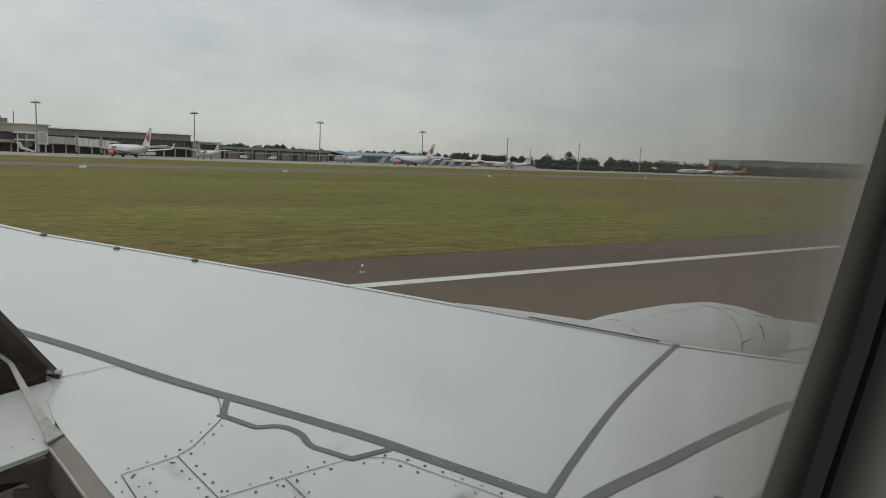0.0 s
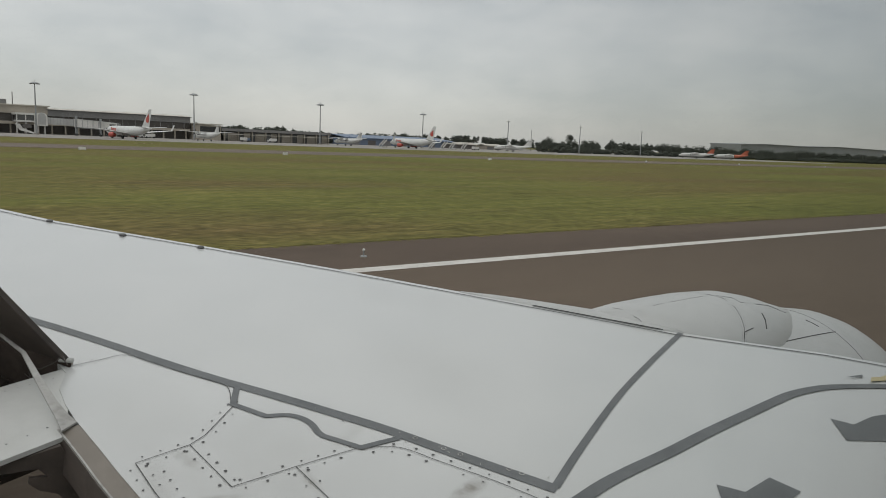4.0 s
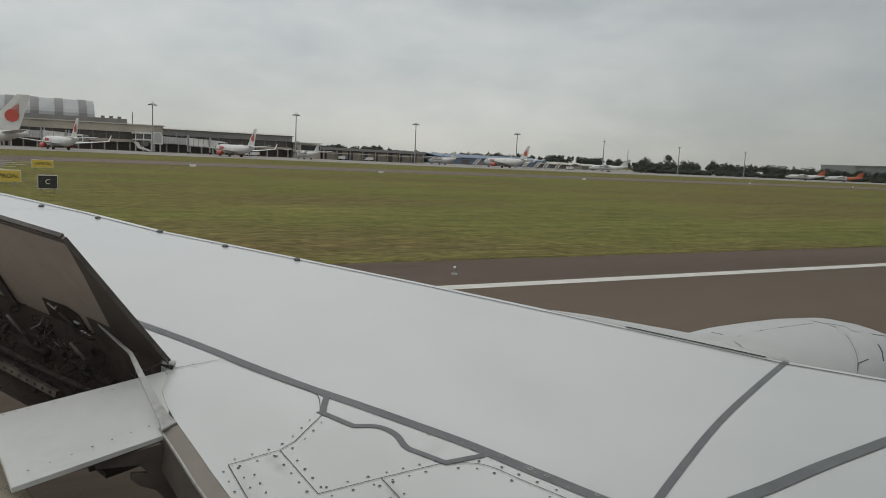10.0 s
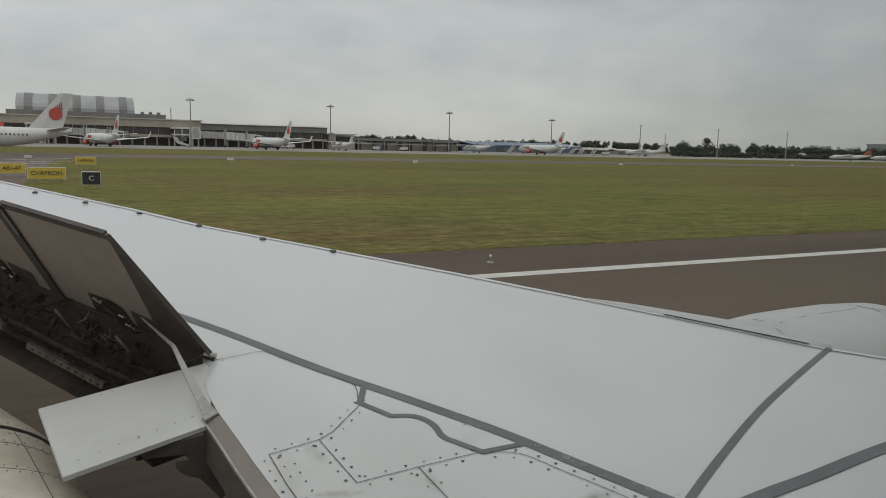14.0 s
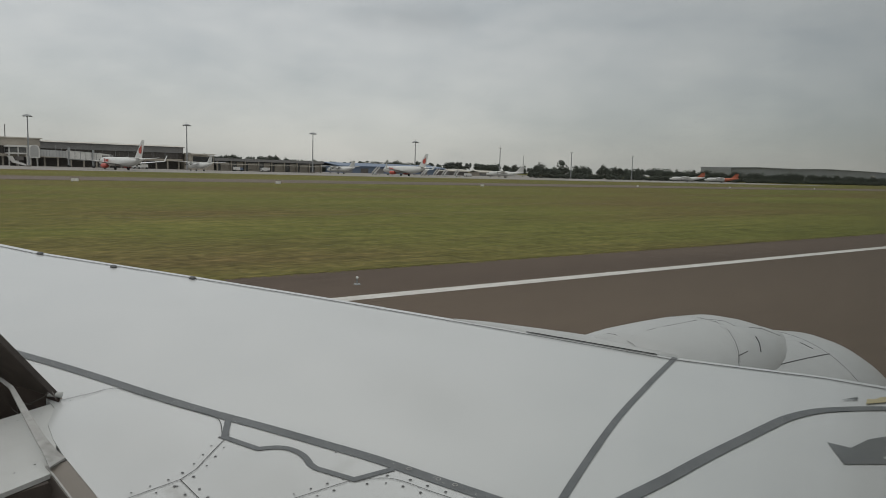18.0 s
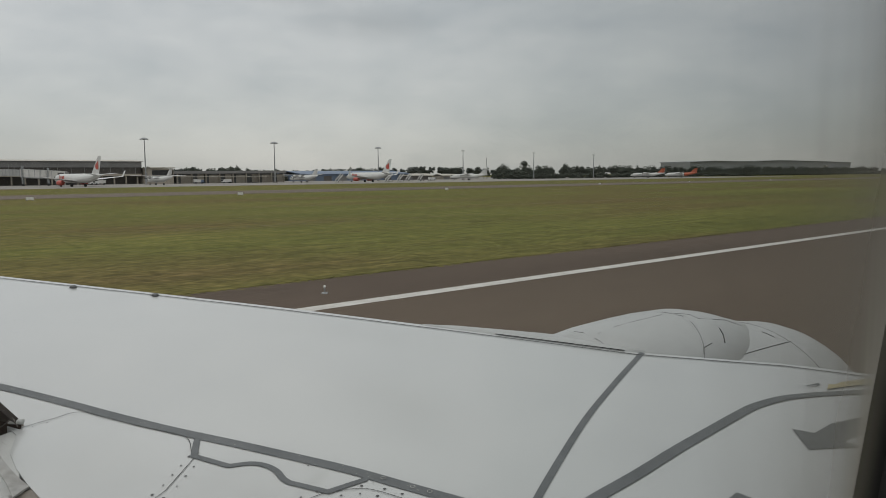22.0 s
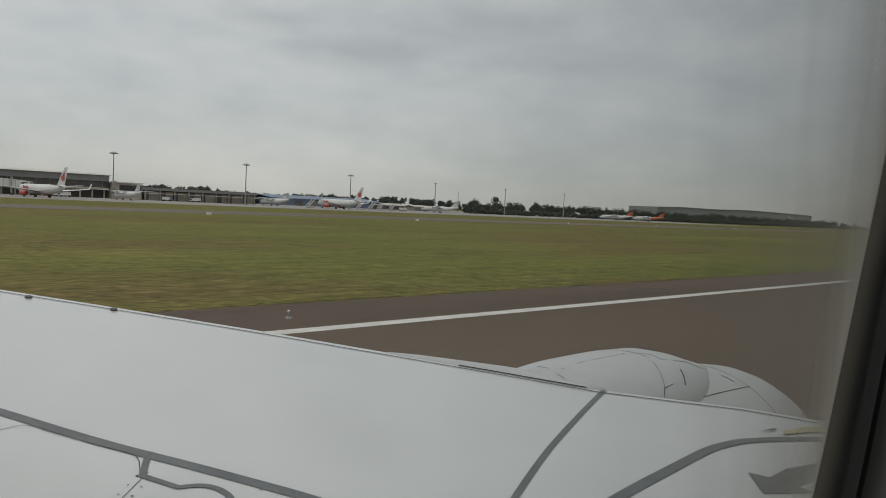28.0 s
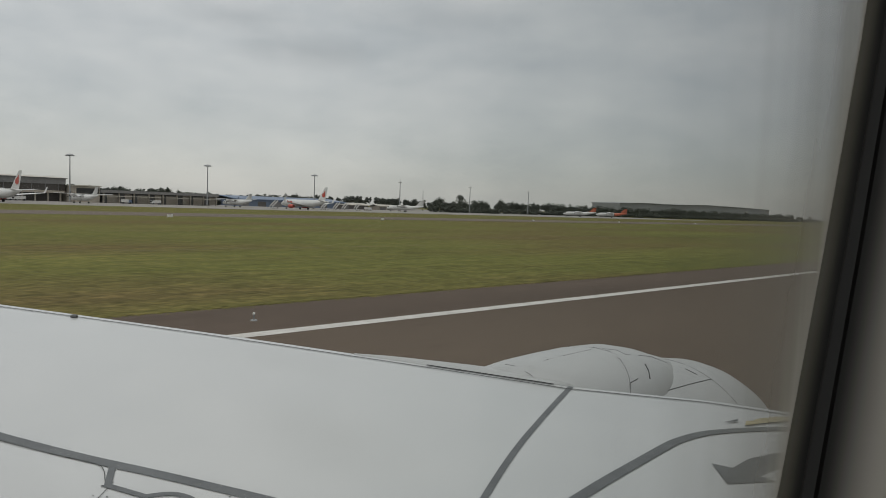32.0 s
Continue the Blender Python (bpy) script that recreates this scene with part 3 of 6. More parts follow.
# raised spoilers
H0 = Vector((0.70, 4.60, skin_z(0.70, 4.60) + 0.01))
HD = Vector((-0.54, 1.0, 0.09)).normalized()
AFT = Vector((-0.8862, -0.4633, 0.0)).normalized()
LIFT = radians(51.5)
UP = (AFT * math.cos(LIFT) + Vector((0, 0, 1)) * math.sin(LIFT)).normalized()
OUT = HD.cross(UP).normalized()


def plate(o, u, v, n, pts, thick):
    """Slab whose outline is given in the plane of u and v from o."""
    bm = bmesh.new()
    lo = [bm.verts.new(o + u * a + v * b) for a, b in pts]
    hi = [bm.verts.new(o + u * a + v * b + n * thick) for a, b in pts]
    bm.faces.new(lo)
    bm.faces.new(list(reversed(hi)))
    m = len(pts)
    for i in range(m):
        bm.faces.new((lo[i], hi[i], hi[(i + 1) % m], lo[(i + 1) % m]))
    bmesh.ops.recalc_face_normals(bm, faces=bm.faces)
    return bm


SPANS = [(0.0, 1.84), (1.95, 3.57), (3.68, 5.3)]
SPOILERS = []
for a, b in SPANS:
    sp = part("spoiler", plate(H0, HD, UP, OUT, [(a, -0.035), (a + 0.3, -0.11), (b, -0.11), (b - 0.62, 1.07), (a - (0.62 if a else 0), 1.08)], 0.018), SPOILER_UNDER, jet,
              "raised spoiler panel with a bare grey-brown underside")
    SPOILERS.append(sp)

# engine nacelle and pylon fairing ahead of the wing
NY, NZ = 3.665, 1.261
NPROF = [(3.9, 0.80), (4.6, 1.05), (5.4, 1.185), (6.2, 1.175), (6.6, 1.155), (7.0, 1.127), (7.3, 1.095), (7.6, 1.05), (7.85, 0.98), (8.1, 0.885), (8.35, 0.785), (8.6, 0.67), (8.8, 0.57)]
nac = part("engine_nacelle", lathe_x(NPROF + [(8.86, 0.52), (8.84, 0.46), (8.4, 0.44)], NY, NZ, 64), NACELLE, jet, "pale grey engine nacelle with panel lines", smooth=True)
FAIR = [(0.0, 0.667, 2.47), (0.03, 0.665, 2.58), (0.08, 0.66, 2.63), (0.16, 0.654, 2.662), (0.28, 0.634, 2.68), (0.38, 0.605, 2.69), (0.50, 0.567, 2.68), (0.64, 0.487, 2.615), (0.76, 0.389, 2.535),
        (0.87, 0.271, 2.467), (0.95, 0.153, 2.41), (1.0, 0.031, 2.363)]


def fairing_point(s, a, out=0.0):
    """Point of the fairing: s from the leading edge (0) to its tip (1), a round it."""
    hw, top = sample([(f[0], f[1]) for f in FAIR], s), sample([(f[0], f[2]) for f in FAIR], s)
    y = NY + 0.035 - 0.105 * s + (hw + out) * math.cos(a)
    x = (sample(LE_LINE, y) + 0.03) * (1 - s) + 7.05 * s
    return Vector((x, y, 2.05 + (top - 2.05 + out) * max(0.0, math.sin(a)) ** 0.75))


rings = [[fairing_point(i / 24, math.pi * k / 28) for k in range(29)] for i in range(25)]
fairing = part("pylon_fairing", loft(bmesh.new(), rings, close=False, caps=False), NACELLE, jet, "rounded pylon fairing over the engine", smooth=True)
def fairing_line(pts, r, up=0.001):
    return tube(bmesh.new(), [fairing_point(p, q, up) for p, q in pts], r, 5)


RING_SEAM = [(0.385, 1.30), (0.385, 1.672), (0.39, 1.875), (0.355, 2.112), (0.30, 2.314), (0.25, 2.466), (0.195, 2.602), (0.15, 2.75)]
part("fairing_seam", fairing_line(RING_SEAM, 0.0028), SEAM_SOFT, fairing)
part("fairing_seam", fairing_line([(0.07, 1.30), (0.06, 1.419), (0.025, 1.672), (0.0, 1.875)], 0.002), SEAM_SOFT, fairing)
part("fairing_seam", fairing_line([(0.0, 1.486), (0.06, 1.588), (0.13, 1.635), (0.20, 1.672), (0.345, 1.706)], 0.0018), SEAM_SOFT, fairing)
part("fairing_seam", fairing_line([(0.40, 1.76), (0.445, 1.875), (0.435, 2.027), (0.52, 2.095), (0.64, 2.078), (0.74, 2.11), (0.825, 2.162)], 0.0022), SEAM_SOFT, fairing)
part("fairing_dash", fairing_line([(0.465, 2.314), (0.44, 2.433), (0.395, 2.568)], 0.0055), SEAM, fairing, "short black dash")
part("fairing_mark", fairing_line([(0.195, 2.602), (0.23, 2.517), (0.305, 2.5)], 0.0042), SEAM, fairing)
bm = bmesh.new()
for (p0, q0), (p1, q1) in zip(RING_SEAM, RING_SEAM[1:]):
    k = max(2, int(abs(q1 - q0) / 0.035))
    for i in range(k):
        for dp in (-0.014, 0.014):
            f = i / k
            bmesh.ops.create_icosphere(bm, subdivisions=1, radius=0.0022, matrix=Matrix.Translation(fairing_point(p0 + (p1 - p0) * f + dp, q0 + (q1 - q0) * f)))
tagged(part("fairing_rivets", bm, SEAM, fairing), kind="stuff")


def nacelle_point(x, a):
    r = sample(NPROF, x) + 0.001
    return Vector((x, NY + r * math.cos(a), NZ + r * math.sin(a)))


def nacelle_line(pts, r, mat=None):
    part("nacelle_seam", tube(bmesh.new(), [nacelle_point(x, a) for x, a in pts], r, 5), mat or SEAM, nac)


nacelle_line([(5.6 + 0.15 * k, 2.052 - 0.0022 * k) for k in range(11)], 0.0045)
nacelle_line([(7.085, 2.03 - 0.1 * k) for k in range(9)], 0.0018, SEAM_SOFT)
nacelle_line([(7.085, 2.03 + 0.06 * k) for k in range(9)], 0.0022, SEAM_SOFT)
nacelle_line([(6.906, 1.837), (6.92, 1.89), (6.933, 1.944)], 0.0045)

# fairing lip over the slat, outboard of the engine
lip = [(sample(LE_LINE, y) + 0.015, y) for y in (4.85, 4.6, 4.3, 4.0, 3.7, 3.45, 3.3)]
rings = []
for i, (x, y) in enumerate(lip):
    w, h = (0.02, 0.05, 0.09, 0.13, 0.15, 0.12, 0.05)[i], (0.004, 0.02, 0.026, 0.030, 0.032, 0.024, 0.005)[i]
    z = skin_z(x, y)
    rings.append([(x - 0.01, y, z + 0.002), (x + 0.3 * w, y + 0.3 * w, z + h * 0.8), (x + 0.8 * w, y + 0.6 * w, z + h), (x + 1.8 * w, y + w, z - 0.02), (x + w, y + w, z - 0.15), (x, y, z - 0.15)])
part("slat_fairing", loft(bmesh.new(), rings), NACELLE, jet, "pale fairing lip along the leading edge", smooth=True)
bm = bmesh.new()
part("slat_slot", ribbon(bm, [(sample(LE_LINE, y) - 0.008, y) for y in (4.30, 4.1, 3.85, 3.6, 3.42)], 0.022, 0.009), SLOT_BLACK, jet, "black slot behind the fairing lip")

# cabin wall with the window opening, close to the lens
cabin = tagged(new("wall_cabin"), "beige plastic cabin wall with a rounded window", "wall", kind="structure")


def window_ring(w, h, n=48, p=3.2):
    """Rounded upright opening, its lean fitted to the window edge in the camera's view."""
    out = []
    for k in range(n):
        a = 2 * math.pi * k / n
        c, s = math.cos(a), math.sin(a)
        x, z = w * math.copysign(abs(c) ** (2 / p), c), h * math.copysign(abs(s) ** (2 / p), s)
        out.append((0.029 + x + 0.354 * z, 3.905 + z))
    return out


def square_ring(w, h, n=48):
    out = []
    for k in range(n):
        a = 2 * math.pi * k / n
        c, s = math.cos(a), math.sin(a)
        m = max(abs(c), abs(s))
        out.append((0.085 + w * c / m, 3.9 + h * s / m))
    return out




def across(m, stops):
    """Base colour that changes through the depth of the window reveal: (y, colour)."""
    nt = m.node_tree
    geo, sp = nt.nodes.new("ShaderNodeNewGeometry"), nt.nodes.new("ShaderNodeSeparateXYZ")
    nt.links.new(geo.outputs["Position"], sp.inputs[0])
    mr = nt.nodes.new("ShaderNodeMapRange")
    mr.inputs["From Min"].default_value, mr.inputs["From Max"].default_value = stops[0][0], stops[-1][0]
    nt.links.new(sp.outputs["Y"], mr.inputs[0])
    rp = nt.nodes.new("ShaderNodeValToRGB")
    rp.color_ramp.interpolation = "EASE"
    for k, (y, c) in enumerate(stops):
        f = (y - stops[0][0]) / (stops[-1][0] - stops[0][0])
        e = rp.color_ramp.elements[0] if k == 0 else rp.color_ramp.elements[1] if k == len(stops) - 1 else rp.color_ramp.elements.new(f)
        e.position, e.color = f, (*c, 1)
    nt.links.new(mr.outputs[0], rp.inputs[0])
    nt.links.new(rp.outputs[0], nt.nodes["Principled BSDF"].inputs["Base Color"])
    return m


# outer rim, rubber seal, beige panel in the reveal; colour fades imitate soft focus
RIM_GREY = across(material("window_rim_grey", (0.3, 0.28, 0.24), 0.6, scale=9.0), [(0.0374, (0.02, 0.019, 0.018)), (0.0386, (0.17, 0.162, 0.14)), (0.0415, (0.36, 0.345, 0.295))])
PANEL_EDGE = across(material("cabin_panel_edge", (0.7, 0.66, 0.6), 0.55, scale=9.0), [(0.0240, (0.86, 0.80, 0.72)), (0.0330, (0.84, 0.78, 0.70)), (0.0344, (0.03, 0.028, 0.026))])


def reveal(steps):
    return loft(bmesh.new(), [[(x, y, z) for x, z in window_ring(w, h)] for y, w, h in steps], caps=False)


part("window_rim", reveal([(0.0415, 0.235, 0.27), (0.0415, 0.1270, 0.162), (0.0390, 0.1270, 0.162), (0.0374, 0.1272, 0.1622)]), RIM_GREY, cabin, "grey window rim fading to black")
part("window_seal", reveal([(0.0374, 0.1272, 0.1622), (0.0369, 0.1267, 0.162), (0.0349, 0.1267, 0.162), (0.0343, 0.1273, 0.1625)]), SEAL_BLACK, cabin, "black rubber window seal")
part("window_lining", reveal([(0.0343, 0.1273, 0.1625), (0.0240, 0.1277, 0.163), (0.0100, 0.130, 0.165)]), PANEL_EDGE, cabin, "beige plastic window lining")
panel = [[(x, 0.010, z) for x, z in window_ring(0.130, 0.165)], [(x, -0.04, z) for x, z in window_ring(0.150, 0.178)],
         [(x, -0.04, z) for x, z in square_ring(1.6, 0.27)], [(x, 0.032, z) for x, z in square_ring(1.6, 0.27)], [(x, 0.032, z) for x, z in window_ring(0.235, 0.27)]]
part("wall_panel", loft(bmesh.new(), panel, caps=False), CABIN_BEIGE, cabin, "beige plastic wall panel with a flared window reveal")
# acrylic pane, grimy at its forward edge; light loss and haze in its colour
PANE = bpy.data.materials.new("window_acrylic")
PANE.use_nodes = True
nt = PANE.node_tree
nt.nodes.clear()
clear, gloss, mix = nt.nodes.new("ShaderNodeBsdfTransparent"), nt.nodes.new("ShaderNodeBsdfGlossy"), nt.nodes.new("ShaderNodeMixShader")
grime_haze, veil = nt.nodes.new("ShaderNodeBsdfTranslucent"), nt.nodes.new("ShaderNodeMixShader")
grime_haze.inputs["Color"].default_value = (0.30, 0.285, 0.245, 1)
gloss.inputs["Roughness"].default_value = 0.08
mix.inputs[0].default_value = 0.008
geo, sepp = nt.nodes.new("ShaderNodeNewGeometry"), nt.nodes.new("ShaderNodeSeparateXYZ")
nt.links.new(geo.outputs["Position"], sepp.inputs[0])
mpn, nz = nt.nodes.new("ShaderNodeMapping"), nt.nodes.new("ShaderNodeTexNoise")
mpn.inputs["Rotation"].default_value = (0, radians(19.5), 0)
mpn.inputs["Scale"].default_value = (130, 1, 9)
nt.links.new(geo.outputs["Position"], mpn.inputs[0])
nz.inputs["Scale"].default_value = 1.0
nt.links.new(mpn.outputs[0], nz.inputs["Vector"])
wob, lean, away = nt.nodes.new("ShaderNodeMath"), nt.nodes.new("ShaderNodeMath"), nt.nodes.new("ShaderNodeMapRange")
wob.operation = lean.operation = "MULTIPLY_ADD"
wob.inputs[1].default_value, lean.inputs[1].default_value = 0.016, -0.354
nt.links.new(nz.outputs["Fac"], wob.inputs[0])
nt.links.new(sepp.outputs["Z"], lean.inputs[0])
nt.links.new(sepp.outputs["X"], lean.inputs[2])
nt.links.new(lean.outputs[0], wob.inputs[2])
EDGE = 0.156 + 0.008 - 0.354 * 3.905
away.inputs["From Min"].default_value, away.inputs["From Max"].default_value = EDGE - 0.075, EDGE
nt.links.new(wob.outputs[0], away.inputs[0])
# glancing-angle light loss is put into this tint, darker forward
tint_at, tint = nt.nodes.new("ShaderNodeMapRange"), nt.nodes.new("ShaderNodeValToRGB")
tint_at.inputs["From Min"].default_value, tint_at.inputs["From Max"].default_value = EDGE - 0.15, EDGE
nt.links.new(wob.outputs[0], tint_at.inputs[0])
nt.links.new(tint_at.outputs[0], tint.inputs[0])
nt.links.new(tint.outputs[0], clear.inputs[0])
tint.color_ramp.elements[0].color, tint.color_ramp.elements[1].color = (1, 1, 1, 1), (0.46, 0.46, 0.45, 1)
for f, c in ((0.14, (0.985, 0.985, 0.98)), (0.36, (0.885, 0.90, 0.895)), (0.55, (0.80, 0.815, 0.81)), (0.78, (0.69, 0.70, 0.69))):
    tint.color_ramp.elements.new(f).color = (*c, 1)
# grime veil; its low end adds overall haze, its top softens the rim
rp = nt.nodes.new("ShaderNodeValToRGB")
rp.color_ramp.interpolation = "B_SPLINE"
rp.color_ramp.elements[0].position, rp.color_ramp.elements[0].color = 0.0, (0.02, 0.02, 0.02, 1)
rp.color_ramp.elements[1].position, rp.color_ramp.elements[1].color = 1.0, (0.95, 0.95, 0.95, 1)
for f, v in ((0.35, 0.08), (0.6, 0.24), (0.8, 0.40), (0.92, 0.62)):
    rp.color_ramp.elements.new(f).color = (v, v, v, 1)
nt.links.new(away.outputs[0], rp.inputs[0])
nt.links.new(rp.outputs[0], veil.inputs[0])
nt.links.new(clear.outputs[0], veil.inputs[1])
nt.links.new(grime_haze.outputs[0], veil.inputs[2])
nt.links.new(veil.outputs[0], mix.inputs[1])
nt.links.new(gloss.outputs[0], mix.inputs[2])
pout = nt.nodes.new("ShaderNodeOutputMaterial")
nt.links.new(mix.outputs[0], pout.inputs[0])
bm = bmesh.new()
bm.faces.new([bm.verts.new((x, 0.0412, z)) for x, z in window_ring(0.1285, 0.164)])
pane = part("window_pane", bm, PANE, cabin, "clear acrylic window pane, grimy at its edge, light loss in its tint")
pane.visible_shadow = False

# the rest of the cabin round the lens
part("cabin_ceiling", boxed(-1.5, 1.7, -3.3, 0.0, 4.18, 4.22), CABIN_BEIGE, cabin, "beige cabin ceiling")
part("lower_wall", boxed(-1.5, 1.7, -0.01, 0.03, 2.95, 3.63), CABIN_BEIGE, cabin, "beige lower wall panel")
part("cabin_floor", boxed(-1.5, 1.7, -3.3, 0.025, 2.90, 2.95), BAY_DARK, cabin, "dark cabin floor")
part("cabin_side", boxed(-1.5, 1.7, -3.34, -3.3, 2.95, 4.18), CABIN_BEIGE, cabin)
part("cabin_bulkhead", boxed(-1.56, -1.5, -3.34, 0.02, 2.95, 4.18), CABIN_BEIGE, cabin)
part("cabin_bulkhead", boxed(1.7, 1.76, -3.34, 0.02, 2.95, 4.18), CABIN_BEIGE, cabin)
# outer skin of the fuselage, open at the window
HULL = [(-14, 1.3), (-8, 1.86), (-1.7, 1.90)] + [(-0.4 + 0.2 * k, 1.90) for k in range(6)] + [(1.8, 1.90), (9, 1.88), (13, 1.2), (15, 0.2)]
bm = bmesh.new()
rings = [[bm.verts.new((x, -1.74 + r * math.cos(2 * math.pi * k / 96), 3.5 + r * math.sin(2 * math.pi * k / 96))) for k in range(96)] for x, r in HULL]
for a, b in zip(rings, rings[1:]):
    for k in range(96):
        f = (a[k], a[(k + 1) % 96], b[(k + 1) % 96], b[k])
        mid = sum((v.co for v in f), Vector()) / 4
        if not (mid.y > -0.3 and abs(mid.z - 3.9) < 0.3 and -0.4 < mid.x < 0.6):
            bm.faces.new(f)
part("fuselage", bm, WING_WHITE, jet, "white fuselage", smooth=True)

# spoiler bay: near-black spar wall, floor, pipes, brackets; its shade put into their colours
DOWN = Vector((0, 0, -1))
INTO = Vector((0.8862, 0.4633, 0))
B0 = H0 - Vector((0, 0, 0.03))
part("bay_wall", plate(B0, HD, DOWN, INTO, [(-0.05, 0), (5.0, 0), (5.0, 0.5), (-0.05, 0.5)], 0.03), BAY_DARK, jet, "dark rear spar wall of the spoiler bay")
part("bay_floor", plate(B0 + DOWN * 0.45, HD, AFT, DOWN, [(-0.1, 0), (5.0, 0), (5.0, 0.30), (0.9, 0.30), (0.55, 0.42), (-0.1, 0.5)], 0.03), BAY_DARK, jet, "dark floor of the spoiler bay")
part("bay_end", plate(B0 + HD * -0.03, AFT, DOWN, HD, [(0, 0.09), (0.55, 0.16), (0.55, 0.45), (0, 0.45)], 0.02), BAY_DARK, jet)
rng = random.Random(11)


def bay(s, back, low):
    return B0 + HD * s + AFT * back + DOWN * low


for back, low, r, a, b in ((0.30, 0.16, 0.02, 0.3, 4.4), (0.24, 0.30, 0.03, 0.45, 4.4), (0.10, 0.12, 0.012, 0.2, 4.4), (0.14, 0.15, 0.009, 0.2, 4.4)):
    part("hydraulic_pipe", tube(bmesh.new(), [bay(a + (b - a) * k / 8, back + rng.uniform(-0.02, 0.02), low + rng.uniform(-0.02, 0.02)) for k in range(9)], r), BAY_PIPE, jet, "metal hydraulic pipe with the bay's shade in its colour", smooth=True)
# added dark strip, hides the bright rear edge of the wing skin
part("skin_edge_cover", plate(H0 + AFT * 0.004, HD, DOWN, AFT, [(-0.02, -0.008), (5.4, -0.008), (5.4, 0.09), (-0.02, 0.09)], 0.012), BAY_DARK, jet, "added dark strip hiding the skin's rear edge along the hinges")
for i in range(70):
    p = [bay(rng.uniform(0.12, 3.8), rng.uniform(0.02, 0.40), rng.uniform(-0.12, 0.34))]
    for k in range(8):
        p.append(p[-1] + Vector((rng.uniform(-0.06, 0.06), rng.uniform(-0.07, 0.07), rng.uniform(-0.05, 0.05))))
    part("cable_loop", tube(bmesh.new(), p, rng.uniform(0.0025, 0.006), 5), PIPE if i % 6 == 0 else BAY_PIPE, jet, smooth=True)
for i in range(44):
    c = bay(rng.uniform(0.15, 3.6), rng.uniform(0.03, 0.34), rng.uniform(-0.06, 0.38))
    m = Matrix.Translation(c) @ Euler((rng.uniform(-0.5, 0.5), rng.uniform(-0.5, 0.5), rng.uniform(0, 3))).to_matrix().to_4x4()
    w, d, h = rng.uniform(0.010, 0.032), rng.uniform(0.008, 0.02), rng.uniform(0.010, 0.04)
    bm = boxed(-w, w, -d, d, -h, h, m=m)
    bmesh.ops.bevel(bm, geom=bm.edges[:], offset=0.004, segments=1, affect="EDGES")
    part("bay_fitting", bm, BAY_PIPE, jet)
for s0 in (0.42, 1.15, 2.65, 3.4):
    c = bay(s0, 0.20, 0.12)
    part("actuator_cylinder", tube(bmesh.new(), [c - HD * 0.12, c + HD * 0.12 + UP * 0.05], 0.032, 10), BAY_PIPE, jet, "spoiler actuator with the bay's shade in its colour", smooth=True)
    part("actuator_rod", tube(bmesh.new(), [c, c + UP * 0.34 - AFT * 0.02], 0.011), PIPE, jet, "spoiler actuator rod", smooth=True)
